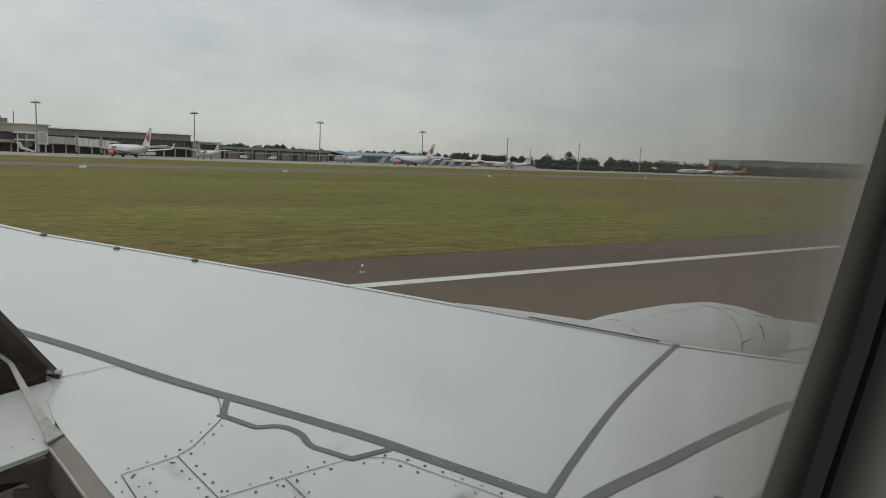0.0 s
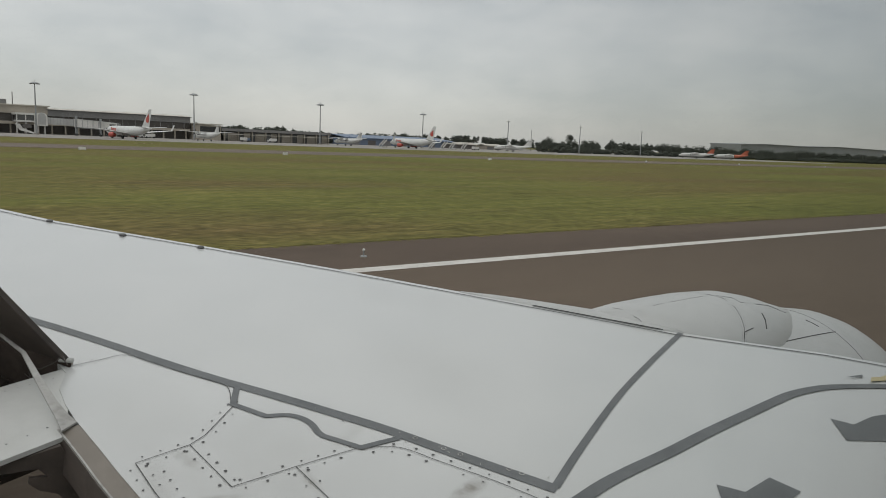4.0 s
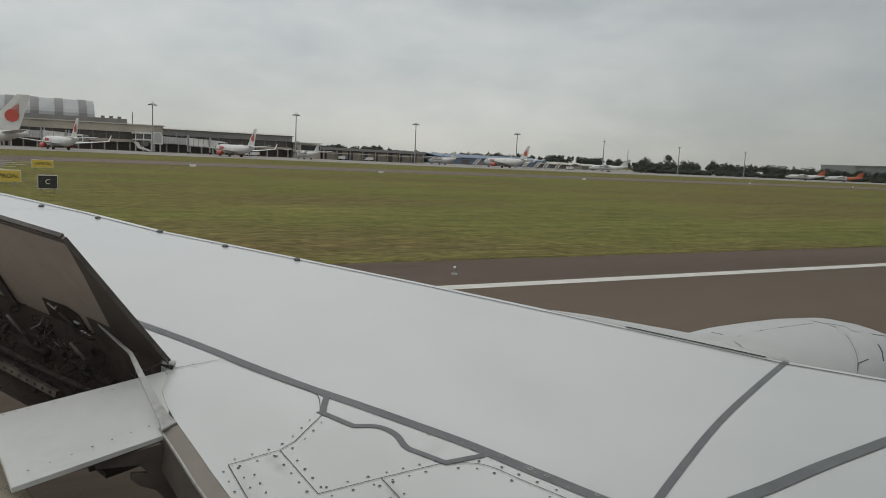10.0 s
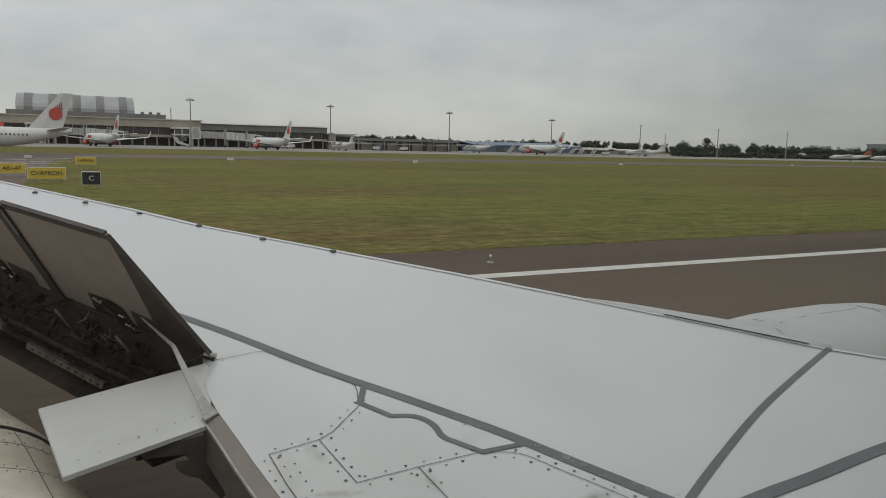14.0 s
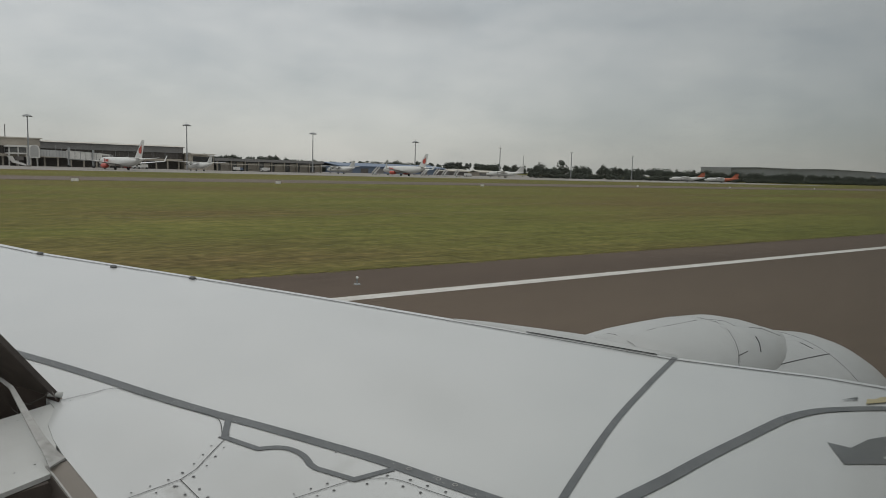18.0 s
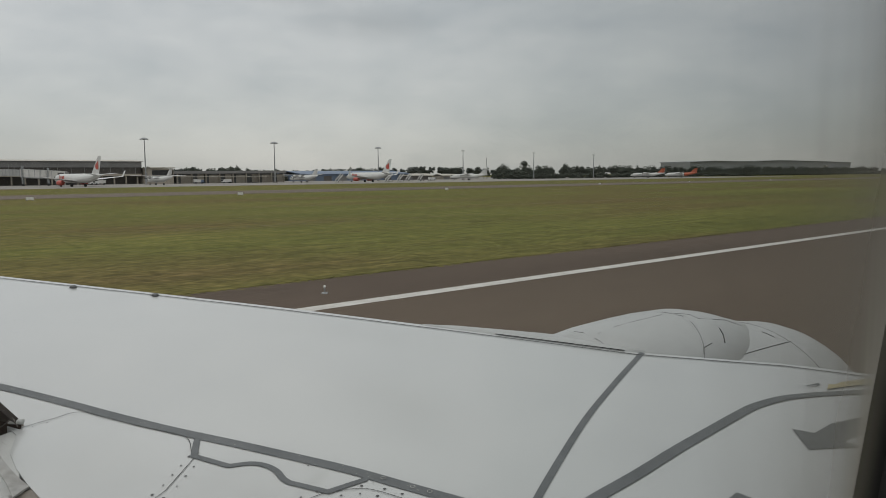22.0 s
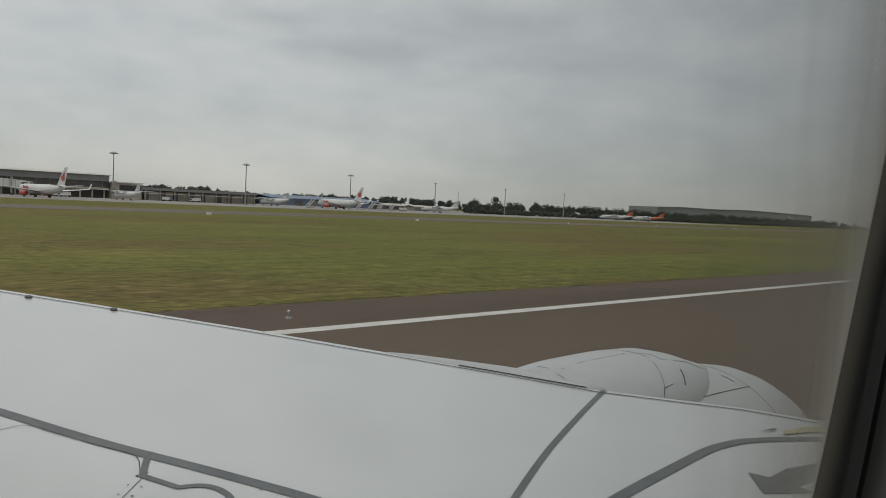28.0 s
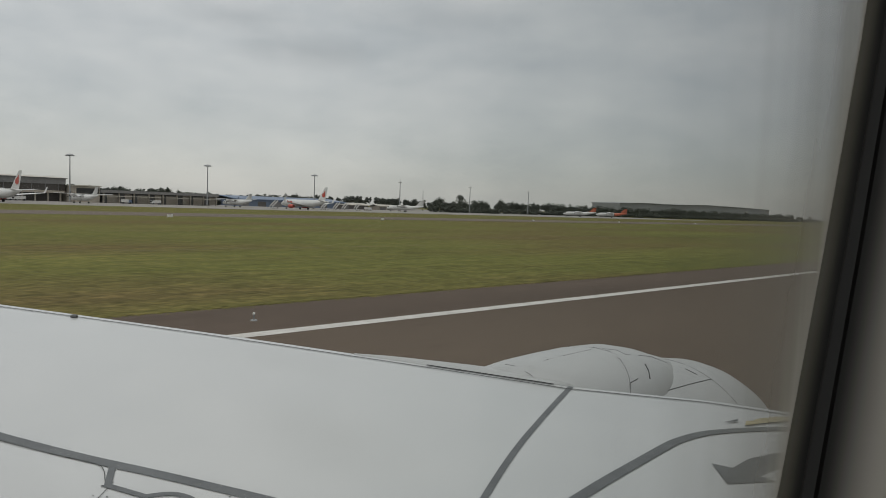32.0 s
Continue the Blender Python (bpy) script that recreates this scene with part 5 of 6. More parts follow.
def airliner(name, label, group, fin, engine, windows=False, motif=None, tip=JET_WHITE):
    """Twin-jet, nose to +x, main wheels near the origin."""
    t = thing(name, label, "airplane", group)
    body = part("fuselage", loft(bmesh.new(), fuselage_rings([(19.0, 0.1, 0.1, 2.9), (18.6, 0.7, 0.65, 2.95), (17.6, 1.25, 1.2, 3.15), (16.0, 1.7, 1.75, 3.35), (13.5, 1.88, 1.95, 3.45),
        (-8.0, 1.88, 1.95, 3.45), (-12.0, 1.7, 1.6, 3.75), (-16.0, 1.05, 1.0, 4.3), (-19.5, 0.3, 0.3, 4.8)])), JET_WHITE, t, "white fuselage", smooth=True)
    for s in (1, -1):
        part("wing", slab_wing([((5.0, s * 1.6, 2.4), (-2.6, s * 1.6, 2.4)), ((-4.0, s * 17, 4.1), (-5.6, s * 17, 4.1))], 0.75), JET_WHITE, t)
        part("winglet", slab_wing([((-4.0, s * 17, 4.1), (-5.6, s * 17, 4.1)), ((-5.6, s * 17.6, 6.6), (-6.4, s * 17.6, 6.6))], 0.15), tip, t)
        part("tailplane", slab_wing([((-14.8, s * 0.8, 4.9), (-18.2, s * 0.8, 4.9)), ((-18.2, s * 7.1, 5.5), (-19.6, s * 7.1, 5.5))], 0.35), JET_WHITE, t)
        part("engine", lathe_x([(6.4, 0.85), (6.2, 1.02), (5.0, 1.08), (3.2, 0.95), (2.0, 0.6)], s * 4.9, 1.62, 18), engine, t, "engine nacelle", smooth=True)
        part("main_wheel", tube(bmesh.new(), [(-0.6, s * 2.5, 0.56), (-0.6, s * 3.2, 0.56)], 0.56, 14), TYRE, t)
        part("gear_leg", tube(bmesh.new(), [(-0.6, s * 2.8, 0.5), (-0.4, s * 2.7, 2.3)], 0.13, 6), STEEL, t)
    part("nose_wheel", tube(bmesh.new(), [(14.8, -0.35, 0.36), (14.8, 0.35, 0.36)], 0.36, 12), TYRE, t)
    part("nose_leg", tube(bmesh.new(), [(14.8, 0, 0.3), (14.9, 0, 2.0)], 0.1, 6), STEEL, t)
    fn = part("tail_fin", slab_wing([((-11.5, 0, 5.0), (-17.8, 0, 5.2)), ((-17.6, 0, 12.4), (-20.0, 0, 12.4))], 0.45), fin, t)
    if motif:
        for s in (1, -1):
            bm = bmesh.new()
            bmesh.ops.create_cone(bm, cap_ends=True, segments=14, radius1=1.25, radius2=1.25, depth=0.05, matrix=Matrix.Translation((-16.7, s * 0.21, 8.2)) @ Matrix.Rotation(math.pi / 2, 4, "X"))
            part("tail_emblem", bm, motif, fn, "red round emblem")
            for k in range(4):
                part("emblem_plume", boxed(-17.9 + 0.35 * k, -17.7 + 0.35 * k, s * 0.2 - 0.03, s * 0.2 + 0.03, 9.0, 10.6 - 0.3 * k), motif, fn)
    for s in (1, -1):
        part("cockpit_window", boxed(16.7, 17.5, s * 0.55, s * 1.32, 3.75, 4.25), GLASS_DARK, body)
        if windows:
            for k in range(34):
                x = 12.2 - k * 0.72
                part("cabin_window", boxed(x - 0.13, x + 0.13, s * 1.80, s * 1.885, 3.75, 4.1), GLASS_DARK, body)
        if motif:
            for x, w, h in ((11.6, 0.55, 1.5), (10.7, 0.5, 1.1), (9.7, 0.9, 1.1), (8.5, 0.9, 1.1)):
                part("name_bar", boxed(x - w, x, s * 1.86, s * 1.93, 3.3, 3.3 + h), JET_RED, body, "plain red block of lettering")
    return t


def turboprop(name, label, group, fin, belly, rear=None):
    """High-wing twin propeller aircraft, nose to +x."""
    t = thing(name, label, "airplane", group)
    body = part("fuselage", loft(bmesh.new(), fuselage_rings([(13.2, 0.1, 0.1, 2.1), (12.6, 0.6, 0.6, 2.2), (11.3, 1.1, 1.1, 2.4), (9.0, 1.38, 1.38, 2.6), (-3.0, 1.38, 1.38, 2.6),
                                                       (-8.0, 0.9, 0.85, 3.2), (-12.5, 0.25, 0.3, 3.8)], 16)), belly, t, smooth=True)
    if rear:
        part("rear_livery", loft(bmesh.new(), fuselage_rings([(-2.0, 1.40, 1.40, 2.6), (-3.0, 1.40, 1.40, 2.6), (-8.0, 0.92, 0.87, 3.2), (-12.5, 0.27, 0.32, 3.8)], 16)), rear, t, "orange rear fuselage", smooth=True)
    for s in (1, -1):
        for k in range(14):
            part("cabin_window", boxed(7.6 - 0.75 * k, 7.9 - 0.75 * k, s * 1.28, s * 1.375, 2.75, 3.1), GLASS_DARK, body)
    part("wing", slab_wing([((2.0, 0, 4.1), (-0.6, 0, 4.1)), ((1.2, 13.5, 4.5), (-0.3, 13.5, 4.5))], 0.4), JET_WHITE, t)
    part("wing", slab_wing([((2.0, 0, 4.1), (-0.6, 0, 4.1)), ((1.2, -13.5, 4.5), (-0.3, -13.5, 4.5))], 0.4), JET_WHITE, t)
    for s in (1, -1):
        part("engine", lathe_x([(4.6, 0.2), (4.2, 0.5), (3.0, 0.62), (0.5, 0.55), (-1.4, 0.2)], s * 4.0, 3.7, 12), belly, t, smooth=True)
        for k in range(3):
            m = Matrix.Translation((4.5, s * 4.0, 3.7)) @ Matrix.Rotation(k * math.pi / 3, 4, "X")
            part("propeller_blade", boxed(-0.04, 0.04, -0.13, 0.13, -1.9, 1.9, m=m), SIGN_BLACK, t)
        part("wheel", tube(bmesh.new(), [(0, s * 1.7, 0.42), (0, s * 2.2, 0.42)], 0.42, 12), TYRE, t)
        part("gear_leg", tube(bmesh.new(), [(0, s * 1.9, 0.4), (0, s * 1.2, 1.8)], 0.1, 6), STEEL, t)
        part("cockpit_window", boxed(11.2, 11.9, s * 0.35, s * 0.95, 2.9, 3.3), GLASS_DARK, body)
        part("tailplane", slab_wing([((-10.6, 0, 7.5), (-12.4, 0, 7.5)), ((-11.2, s * 3.6, 7.6), (-12.3, s * 3.6, 7.6))], 0.2), fin, t)
    part("nose_wheel", tube(bmesh.new(), [(10.2, -0.25, 0.3), (10.2, 0.25, 0.3)], 0.3, 10), TYRE, t)
    part("nose_leg", tube(bmesh.new(), [(10.2, 0, 0.3), (10.2, 0, 1.6)], 0.08, 6), STEEL, t)
    part("tail_fin", slab_wing([((-6.5, 0, 3.6), (-12.0, 0, 3.8)), ((-10.4, 0, 7.5), (-12.6, 0, 7.5))], 0.35), fin, t)
    return t


Z_AP = 0.04
taxiing = airliner("airliner", "white airliner with red engines and tail emblem on the taxiway", "parked airliners", JET_WHITE, JET_RED, True, JET_RED, JET_RED)
taxiing.matrix_world = pose(-21, 168, 0.03, 0, 0, 180)
gate = airliner("airliner", "white airliner with red engines parked nose-in at the terminal", "parked airliners", JET_WHITE, JET_RED, False, JET_RED)
gate.matrix_world = pose(77, 330, Z_AP, 0, 0, 103)
for x, y, a in ((229, 340, 96), (8, 330, 107)):
    copy_thing(gate, pose(x, y, Z_AP, 0, 0, a))
green = airliner("airliner", "white airliner with a green tail parked nose-in at the terminal", "parked airliners", JET_GREEN, JET_WHITE)
green.matrix_world = pose(-138, 335, Z_AP, 0, 0, 112)
prop = turboprop("turboprop", "small white high-wing turboprop parked on the apron", "parked turboprops", JET_WHITE, JET_WHITE)
prop.matrix_world = pose(118, 352, Z_AP, 0, 0, 97)
for x, y, a in ((203, 366, 98), (323, 360, 124), (-255, 330, 250)):
    copy_thing(prop, pose(x, y, Z_AP, 0, 0, a))
oran = turboprop("turboprop", "white turboprop with an orange tail parked before the trees", "parked turboprops", JET_ORANGE, JET_WHITE)
oran.matrix_world = pose(482, 330, Z_AP, 0, 0, 128)
oran2 = turboprop("turboprop", "white turboprop with an orange rear parked before the trees", "parked turboprops", JET_ORANGE, JET_WHITE, JET_ORANGE)
oran2.matrix_world = pose(528, 330, Z_AP, 0, 0, 128)

tawny = turboprop("turboprop", "white turboprop with a yellow tail parked on the apron", "parked turboprops", SIGN_YELLOW, JET_WHITE)
tawny.matrix_world = pose(-305, 330, Z_AP, 0, 0, 20)

# ---- terminal ----
CONCRETE = material("pale_concrete_panel", (0.40, 0.36, 0.30), 0.75, dark=(0.31, 0.28, 0.235), scale=0.12, fine=1.2)
GREY_CLAD = material("grey_metal_cladding", (0.20, 0.195, 0.19), 0.55, dark=(0.14, 0.138, 0.135), scale=0.1, fine=1.5)
ROOF_METAL = material("roof_sheet_metal", (0.36, 0.37, 0.37), 0.45, metal=0.2, dark=(0.27, 0.28, 0.285), scale=0.12, fine=1.5)
ROOF_PALE = material("roof_edge_pale", (0.47, 0.44, 0.38), 0.6, scale=0.2)
# lightened: distance haze is put into the glass colour
DARK_GLASS = material("terminal_dark_glass", (0.075, 0.066, 0.06), 0.25, dark=(0.05, 0.044, 0.04), scale=0.15, fine=1.5)
GLAZE_GREY = material("grey_glazing", (0.12, 0.122, 0.12), 0.25, dark=(0.08, 0.082, 0.08), scale=0.3)
# undercroft shade plus distance haze, both put into the colour
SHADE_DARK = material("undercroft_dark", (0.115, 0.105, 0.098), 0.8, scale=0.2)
BRIDGE_WHITE = material("jet_bridge_panel", (0.62, 0.61, 0.58), 0.55, dark=(0.48, 0.47, 0.445), scale=0.3, fine=2.0)
SHELL_GREY = material("bridge_shell_grey", (0.42, 0.42, 0.41), 0.55, dark=(0.31, 0.31, 0.30), scale=0.3, fine=2.0)
# greyed blue: distance haze is put into the colour
BLUE_ROOF = material("blue_sheet_roof", (0.13, 0.18, 0.265), 0.5, dark=(0.10, 0.14, 0.21), scale=0.15, fine=1.5)
BLUE_WALL = material("blue_sheet_wall", (0.13, 0.17, 0.24), 0.6, scale=0.2)
RED_TILE = material("red_tile_roof", (0.30, 0.10, 0.06), 0.75, scale=0.4)
TY = 410.0
term = thing("airport_terminal", "long pale concrete airport terminal with dark glass and barrel roofs", "building", at=pose(0, TY, Z_AP))


def block(x0, x1, y0, y1, z0, z1, mat, name, label=""):
    return part(name, boxed(x0, x1, y0, y1, z0, z1), mat, term, label)


# ground floor: recessed dark undercroft with columns
block(-230, 128, 6, 60, 0, 4.4, SHADE_DARK, "undercroft", "shaded recessed ground floor")
for k in range(60):
    x = -228 + k * 6.0
    block(x - 0.35, x + 0.35, 1.0, 1.8, 0, 4.4, CONCRETE, "column")
# low grey wings at each end
for x0, x1 in ((58, 128), (-230, -160)):
    block(x0, x1, 0, 58, 4.4, 5.6, CONCRETE, "floor_band", "pale concrete floor band")
    block(x0, x1, 0.6, 57, 5.6, 9.0, DARK_GLASS, "glazing_band", "dark glazed band")
    block(x0, x1, -0.3, 58, 9.0, 12.0, GREY_CLAD, "cladding_band", "dark grey clad upper wall")
    block(x0 - 0.6, x1 + 0.8, -1.0, 59, 12.0, 12.25, GREY_CLAD, "roof_edge", "dark roof edge")
    crown = [(-0.8, 12.25), (12, 13.1), (29, 13.5), (46, 13.1), (58.8, 12.25)]
    part("roof_sheet", loft(bmesh.new(), [[(x, y, z) for y, z in crown] for x in (x0 - 0.5, x1 + 0.7)]), ROOF_PALE, term, "pale shallow curved roof")
    for k in range(11):
        x = x0 + (x1 - x0) * (k + 0.5) / 11
        block(x - 0.12, x + 0.12, 0.3, 0.6, 5.6, 9.0, GREY_CLAD, "mullion")
# main middle block
X0, X1 = -160, 58
block(X0, X1, 0, 60, 4.4, 5.8, CONCRETE, "floor_band", "pale concrete floor band")
block(X0, X1, 0.8, 60, 5.8, 9.6, DARK_GLASS, "glazing_band", "dark glazed band")
block(X0, X1, -0.6, 60, 9.6, 13.4, CONCRETE, "parapet_wall", "broad pale concrete parapet")
block(X0 - 1, X1 + 1, -1.2, 61, 13.4, 13.9, ROOF_PALE, "roof_edge", "pale roof edge")
for k in range(36):
    x = X0 + (X1 - X0) * (k + 0.5) / 36
    block(x - 0.12, x + 0.12, 0.4, 0.8, 5.8, 9.6, GREY_CLAD, "mullion")
# middle pavilion that carries the name
block(-106, -38, -1.5, 40, 9.6, 18.2, CONCRETE, "pavilion", "raised pale concrete middle pavilion")
block(-104, -40, -1.8, -1.5, 10.6, 13.2, DARK_GLASS, "pavilion_glazing", "dark glazed strip")
rings = [[(x, 20 + 21 * math.cos(a), 18.2 + 2.6 * math.sin(a)) for a in [math.pi * k / 12 for k in range(13)]] for x in (-106, -38)]
part("pavilion_roof", loft(bmesh.new(), rings, close=True), ROOF_METAL, term, "shallow curved metal roof", smooth=False)
text_part("name_lettering", "HANG NADIM BATAM", 3.6, GREY_CLAD, term, pose(-72, -1.75, 15.8, 90, 0, 0), "grey raised name lettering")
for k in range(4):
    block(-98 + k * 17, -94 + k * 17, 4, 12, 19.4, 20.6, GREY_CLAD, "roof_vent")
# barrel vaults with ribs
for x0, x1 in ((-28, 26), (-178, -120)):
    block(x0 - 4, x1 + 15, 4, 44, 13.9, 16.2, GREY_CLAD, "roof_terrace", "dark grey roof terrace")
    rings = [[(x, 24 + 17 * math.cos(a), 16.2 + 9.0 * math.sin(a)) for a in [math.pi * k / 16 for k in range(17)]] for x in (x0, x1)]
    vault = part("barrel_roof", loft(bmesh.new(), rings, close=True), ROOF_METAL, term, "ribbed metal barrel roof", smooth=False)
    for k in range(5):
        a0 = x0 + (x1 - x0) * (k + 0.5) / 5
        rings = [[(x, 24 + 17.25 * math.cos(a), 16.2 + 9.25 * math.sin(a)) for a in [math.pi * j / 16 for j in range(17)]] for x in (a0 - 1.9, a0 + 1.9)]
        part("skylight_band", loft(bmesh.new(), rings, close=True), GREY_CLAD, vault, "dark skylight band")
    for x in (x1 + 4, x1 + 8, x1 + 12):
        block(x - 0.8, x + 0.8, 10, 13, 16.2, 17.5, GREY_CLAD, "roof_unit")
for x in (-116, -112, 44):
    block(x - 0.2, x + 0.2, 8, 8.4, 13.9, 20, GREY_CLAD, "roof_antenna")


def jet_bridge(x):
    """Fixed glazed lobby, round-topped rotunda, two stepped-down tunnels, lift columns, cab and stairs."""
    t = thing("jet_bridge", "weathered white boarding bridge sloping down from a glazed lobby", "jet bridge", "boarding bridges", at=pose(x, TY, Z_AP))
    lobby = part("lobby", boxed(-10.5, -2.0, -13.5, 0.5, 5.6, 6.3), BRIDGE_WHITE, t, "white lobby deck")
    part("lobby_roof", boxed(-11.0, -1.6, -14.0, 0.5, 8.9, 9.8), BRIDGE_WHITE, lobby, "white lobby roof")
    part("lobby_glazing", boxed(-10.1, -2.0, -13.1, 0.3, 6.3, 8.9), GLAZE_GREY, lobby, "dark lobby glazing")
    for px in (-10.3, -6.6, -2.9):
        part("lobby_post", boxed(px - 0.22, px + 0.22, -13.45, -13.05, 6.3, 8.9), BRIDGE_WHITE, lobby)
        part("lobby_column", boxed(px - 0.28, px + 0.28, -13.2, -12.6, 0, 5.6), BRIDGE_WHITE, lobby)
    arch = [(-2.4, 4.0), (2.4, 4.0), (2.4, 8.3), (2.1, 9.3), (1.3, 10.0), (0, 10.25), (-1.3, 10.0), (-2.1, 9.3), (-2.4, 8.3)]
    rot = part("rotunda", loft(bmesh.new(), [[(u, y, v) for u, v in arch] for y in (-14.5, -9.0)]), BRIDGE_WHITE, t, "white round-topped rotunda")
    part("rotunda_recess", loft(bmesh.new(), [[(u * 0.72, y, 4.6 + (v - 4.0) * 0.86) for u, v in arch] for y in (-14.54, -14.5)]), SHELL_GREY, rot, "grey recessed end wall")
    for px in (-1.5, 1.5):
        part("rotunda_column", tube(bmesh.new(), [(px, -11.8, 0), (px, -11.8, 4.0)], 0.4, 10), BRIDGE_WHITE, rot)
    # white slanting escape stair under the lobby
    part("escape_stair", loft(bmesh.new(), [[(-11.4, y, 4.6), (-9.2, y, 4.6), (-8.2, y, 2.6), (-3.6, y, 0.9), (-3.6, y, 0.1), (-9.4, y, 1.6)] for y in (-15.4, -14.2)]), BRIDGE_WHITE, t, "white sheeted escape stair")
    # added panel, the shade behind the stair is in its colour
    part("stair_shade", boxed(-8.0, -4.4, -14.1, -14.0, 2.8, 4.6), SHADE_DARK, t, "dark panel standing for the shade behind the stair")
    a = Matrix.Translation((2.0, -12, 0)) @ Matrix.Rotation(radians(72), 4, "Z")

    def span(y0, y1, w, t0, b0, t1, b1):
        return loft(bmesh.new(), [[a @ Vector(p) for p in ((-w, y, lo), (w, y, lo), (w, y, hi), (-w, y, hi))] for y, hi, lo in ((y0, t0, b0), (y1, t1, b1))])

    tun = part("tunnel", span(0, -14, 1.4, 8.2, 5.0, 7.7, 4.5), SHELL_GREY, t, "grey ribbed inner tunnel")
    outer = part("outer_tunnel", span(-12.5, -27, 1.8, 7.9, 4.2, 7.0, 3.5), BRIDGE_WHITE, t, "pale telescopic outer tunnel")
    part("tunnel_roof", span(-12.3, -27.2, 1.95, 8.12, 7.9, 7.22, 7.0), BRIDGE_WHITE, outer, "pale tunnel roof edge")
    part("under_beam", span(-12.5, -27, 1.2, 4.2, 3.75, 3.5, 3.05), STEEL, outer, "steel beam under the tunnel")
    for k in range(9):
        y = -0.8 - 1.4 * k
        part("tunnel_rib", span(y, y - 0.18, 1.5, 8.2 + 0.036 * y, 5.0 + 0.036 * y, 8.2 + 0.036 * y, 5.0 + 0.036 * y), STEEL, tun)
    for k in range(6):
        y = -13.6 - 2.4 * k
        part("tunnel_rib", span(y, y - 0.2, 1.9, 8.6 + 0.062 * y, 4.9 + 0.052 * y, 8.6 + 0.062 * y, 4.9 + 0.052 * y), STEEL, outer)
    cab = part("cab", span(-27, -31.5, 2.2, 7.2, 3.2, 6.8, 3.0), BRIDGE_WHITE, t, "boarding cab")
    # opening is a flat panel with the shade put into its colour
    part("cab_opening", boxed(-2.23, -2.19, -31.0, -28.2, 3.8, 6.2, m=a), SHADE_DARK, cab)
    part("cab_canopy", span(-31.4, -32.8, 2.1, 6.9, 3.3, 6.5, 3.5), GREY_CLAD, cab, "grey folding canopy")
    for y, top in ((-13.2, 9.6), (-24.0, 8.6)):
        for u in (-2.1, 2.1):
            part("lift_column", boxed(u - 0.25, u + 0.25, y - 0.25, y + 0.25, 0.7, top, m=a), STEEL, t, "steel lift column")
            part("drive_wheel", tube(bmesh.new(), [a @ Vector((u - 0.3, y, 0.55)), a @ Vector((u + 0.3, y, 0.55))], 0.55, 12), TYRE, t)
        part("drive_beam", boxed(-2.4, 2.4, y - 0.4, y + 0.4, 0.6, 1.0, m=a), STEEL, t)
        part("cross_beam", boxed(-2.3, 2.3, y - 0.2, y + 0.2, 2.9, 3.3, m=a), STEEL, t)
    part("lamp_mast", tube(bmesh.new(), [a @ Vector((0, -7.5, 7.9)), a @ Vector((0, -7.5, 10.6))], 0.12, 6), STEEL, t)
    for k in range(9):
        part("stair_tread", boxed(-3.6, -2.5, -30.8 + 0.45 * k, -30.3 + 0.45 * k, 3.2 - 0.37 * k, 3.3 - 0.37 * k, m=a), STEEL, t)
    part("stair_rail", tube(bmesh.new(), [a @ Vector((-3.6, -30.8, 4.3)), a @ Vector((-3.6, -26.8, 1.0))], 0.08, 5), STEEL, t)
    return t


bridge = jet_bridge(53.5)
for x in (-12.3, -93, -168, -231):
    copy_thing(bridge, pose(x, TY, Z_AP))

# low pier, blue hangar and sheds along the apron
pier = thing("pier_building", "low grey pier building with an open colonnade", "building", at=pose(142, 398, Z_AP))
part("roof", boxed(-1, 66, -1.5, 26, 5.4, 6.9), GREY_CLAD, pier, "flat grey roof slab")
part("rear_wall", boxed(0, 65, 8, 25, 0, 5.4), SHADE_DARK, pier)
# far hall's grey is lightened, distance haze put into the colour
HALL_GREY = material("hall_grey_sheet", (0.25, 0.258, 0.258), 0.6, dark=(0.205, 0.212, 0.212), scale=0.05, fine=0.6)
for k in range(16):
    part("glazing_panel", boxed(0.4 + 4.05 * k, 4.1 + 4.05 * k, 1.0, 1.15, 0.3, 5.0), (GLAZE_GREY, GREY_CLAD, GLAZE_GREY, CONCRETE)[k % 4], pier)
part("canopy", boxed(-1, 66, -4.0, -1.4, 3.6, 3.9), ROOF_PALE, pier, "thin pale canopy")
for k in range(9):
    part("column", boxed(0.5 + 8 * k, 1.2 + 8 * k, -0.6, 0.1, 0, 5.4), CONCRETE, pier)
for k in range(4):
    part("wall_panel", boxed(3 + 16 * k, 9 + 16 * k, 0.4, 0.8, 0, 4.6), CONCRETE, pier)
link = thing("terminal_annex", "small pale annex with dark windows beside the terminal", "building", at=pose(129, 404, Z_AP))
part("wall", boxed(0, 12, -6, 20, 0, 8.4), CONCRETE, link)
part("window_band", boxed(0.5, 11.5, -6.06, -6.0, 4.6, 7.4), GLASS_DARK, link)
part("roof", boxed(-0.6, 12.6, -7, 21, 8.4, 8.9), ROOF_PALE, link)


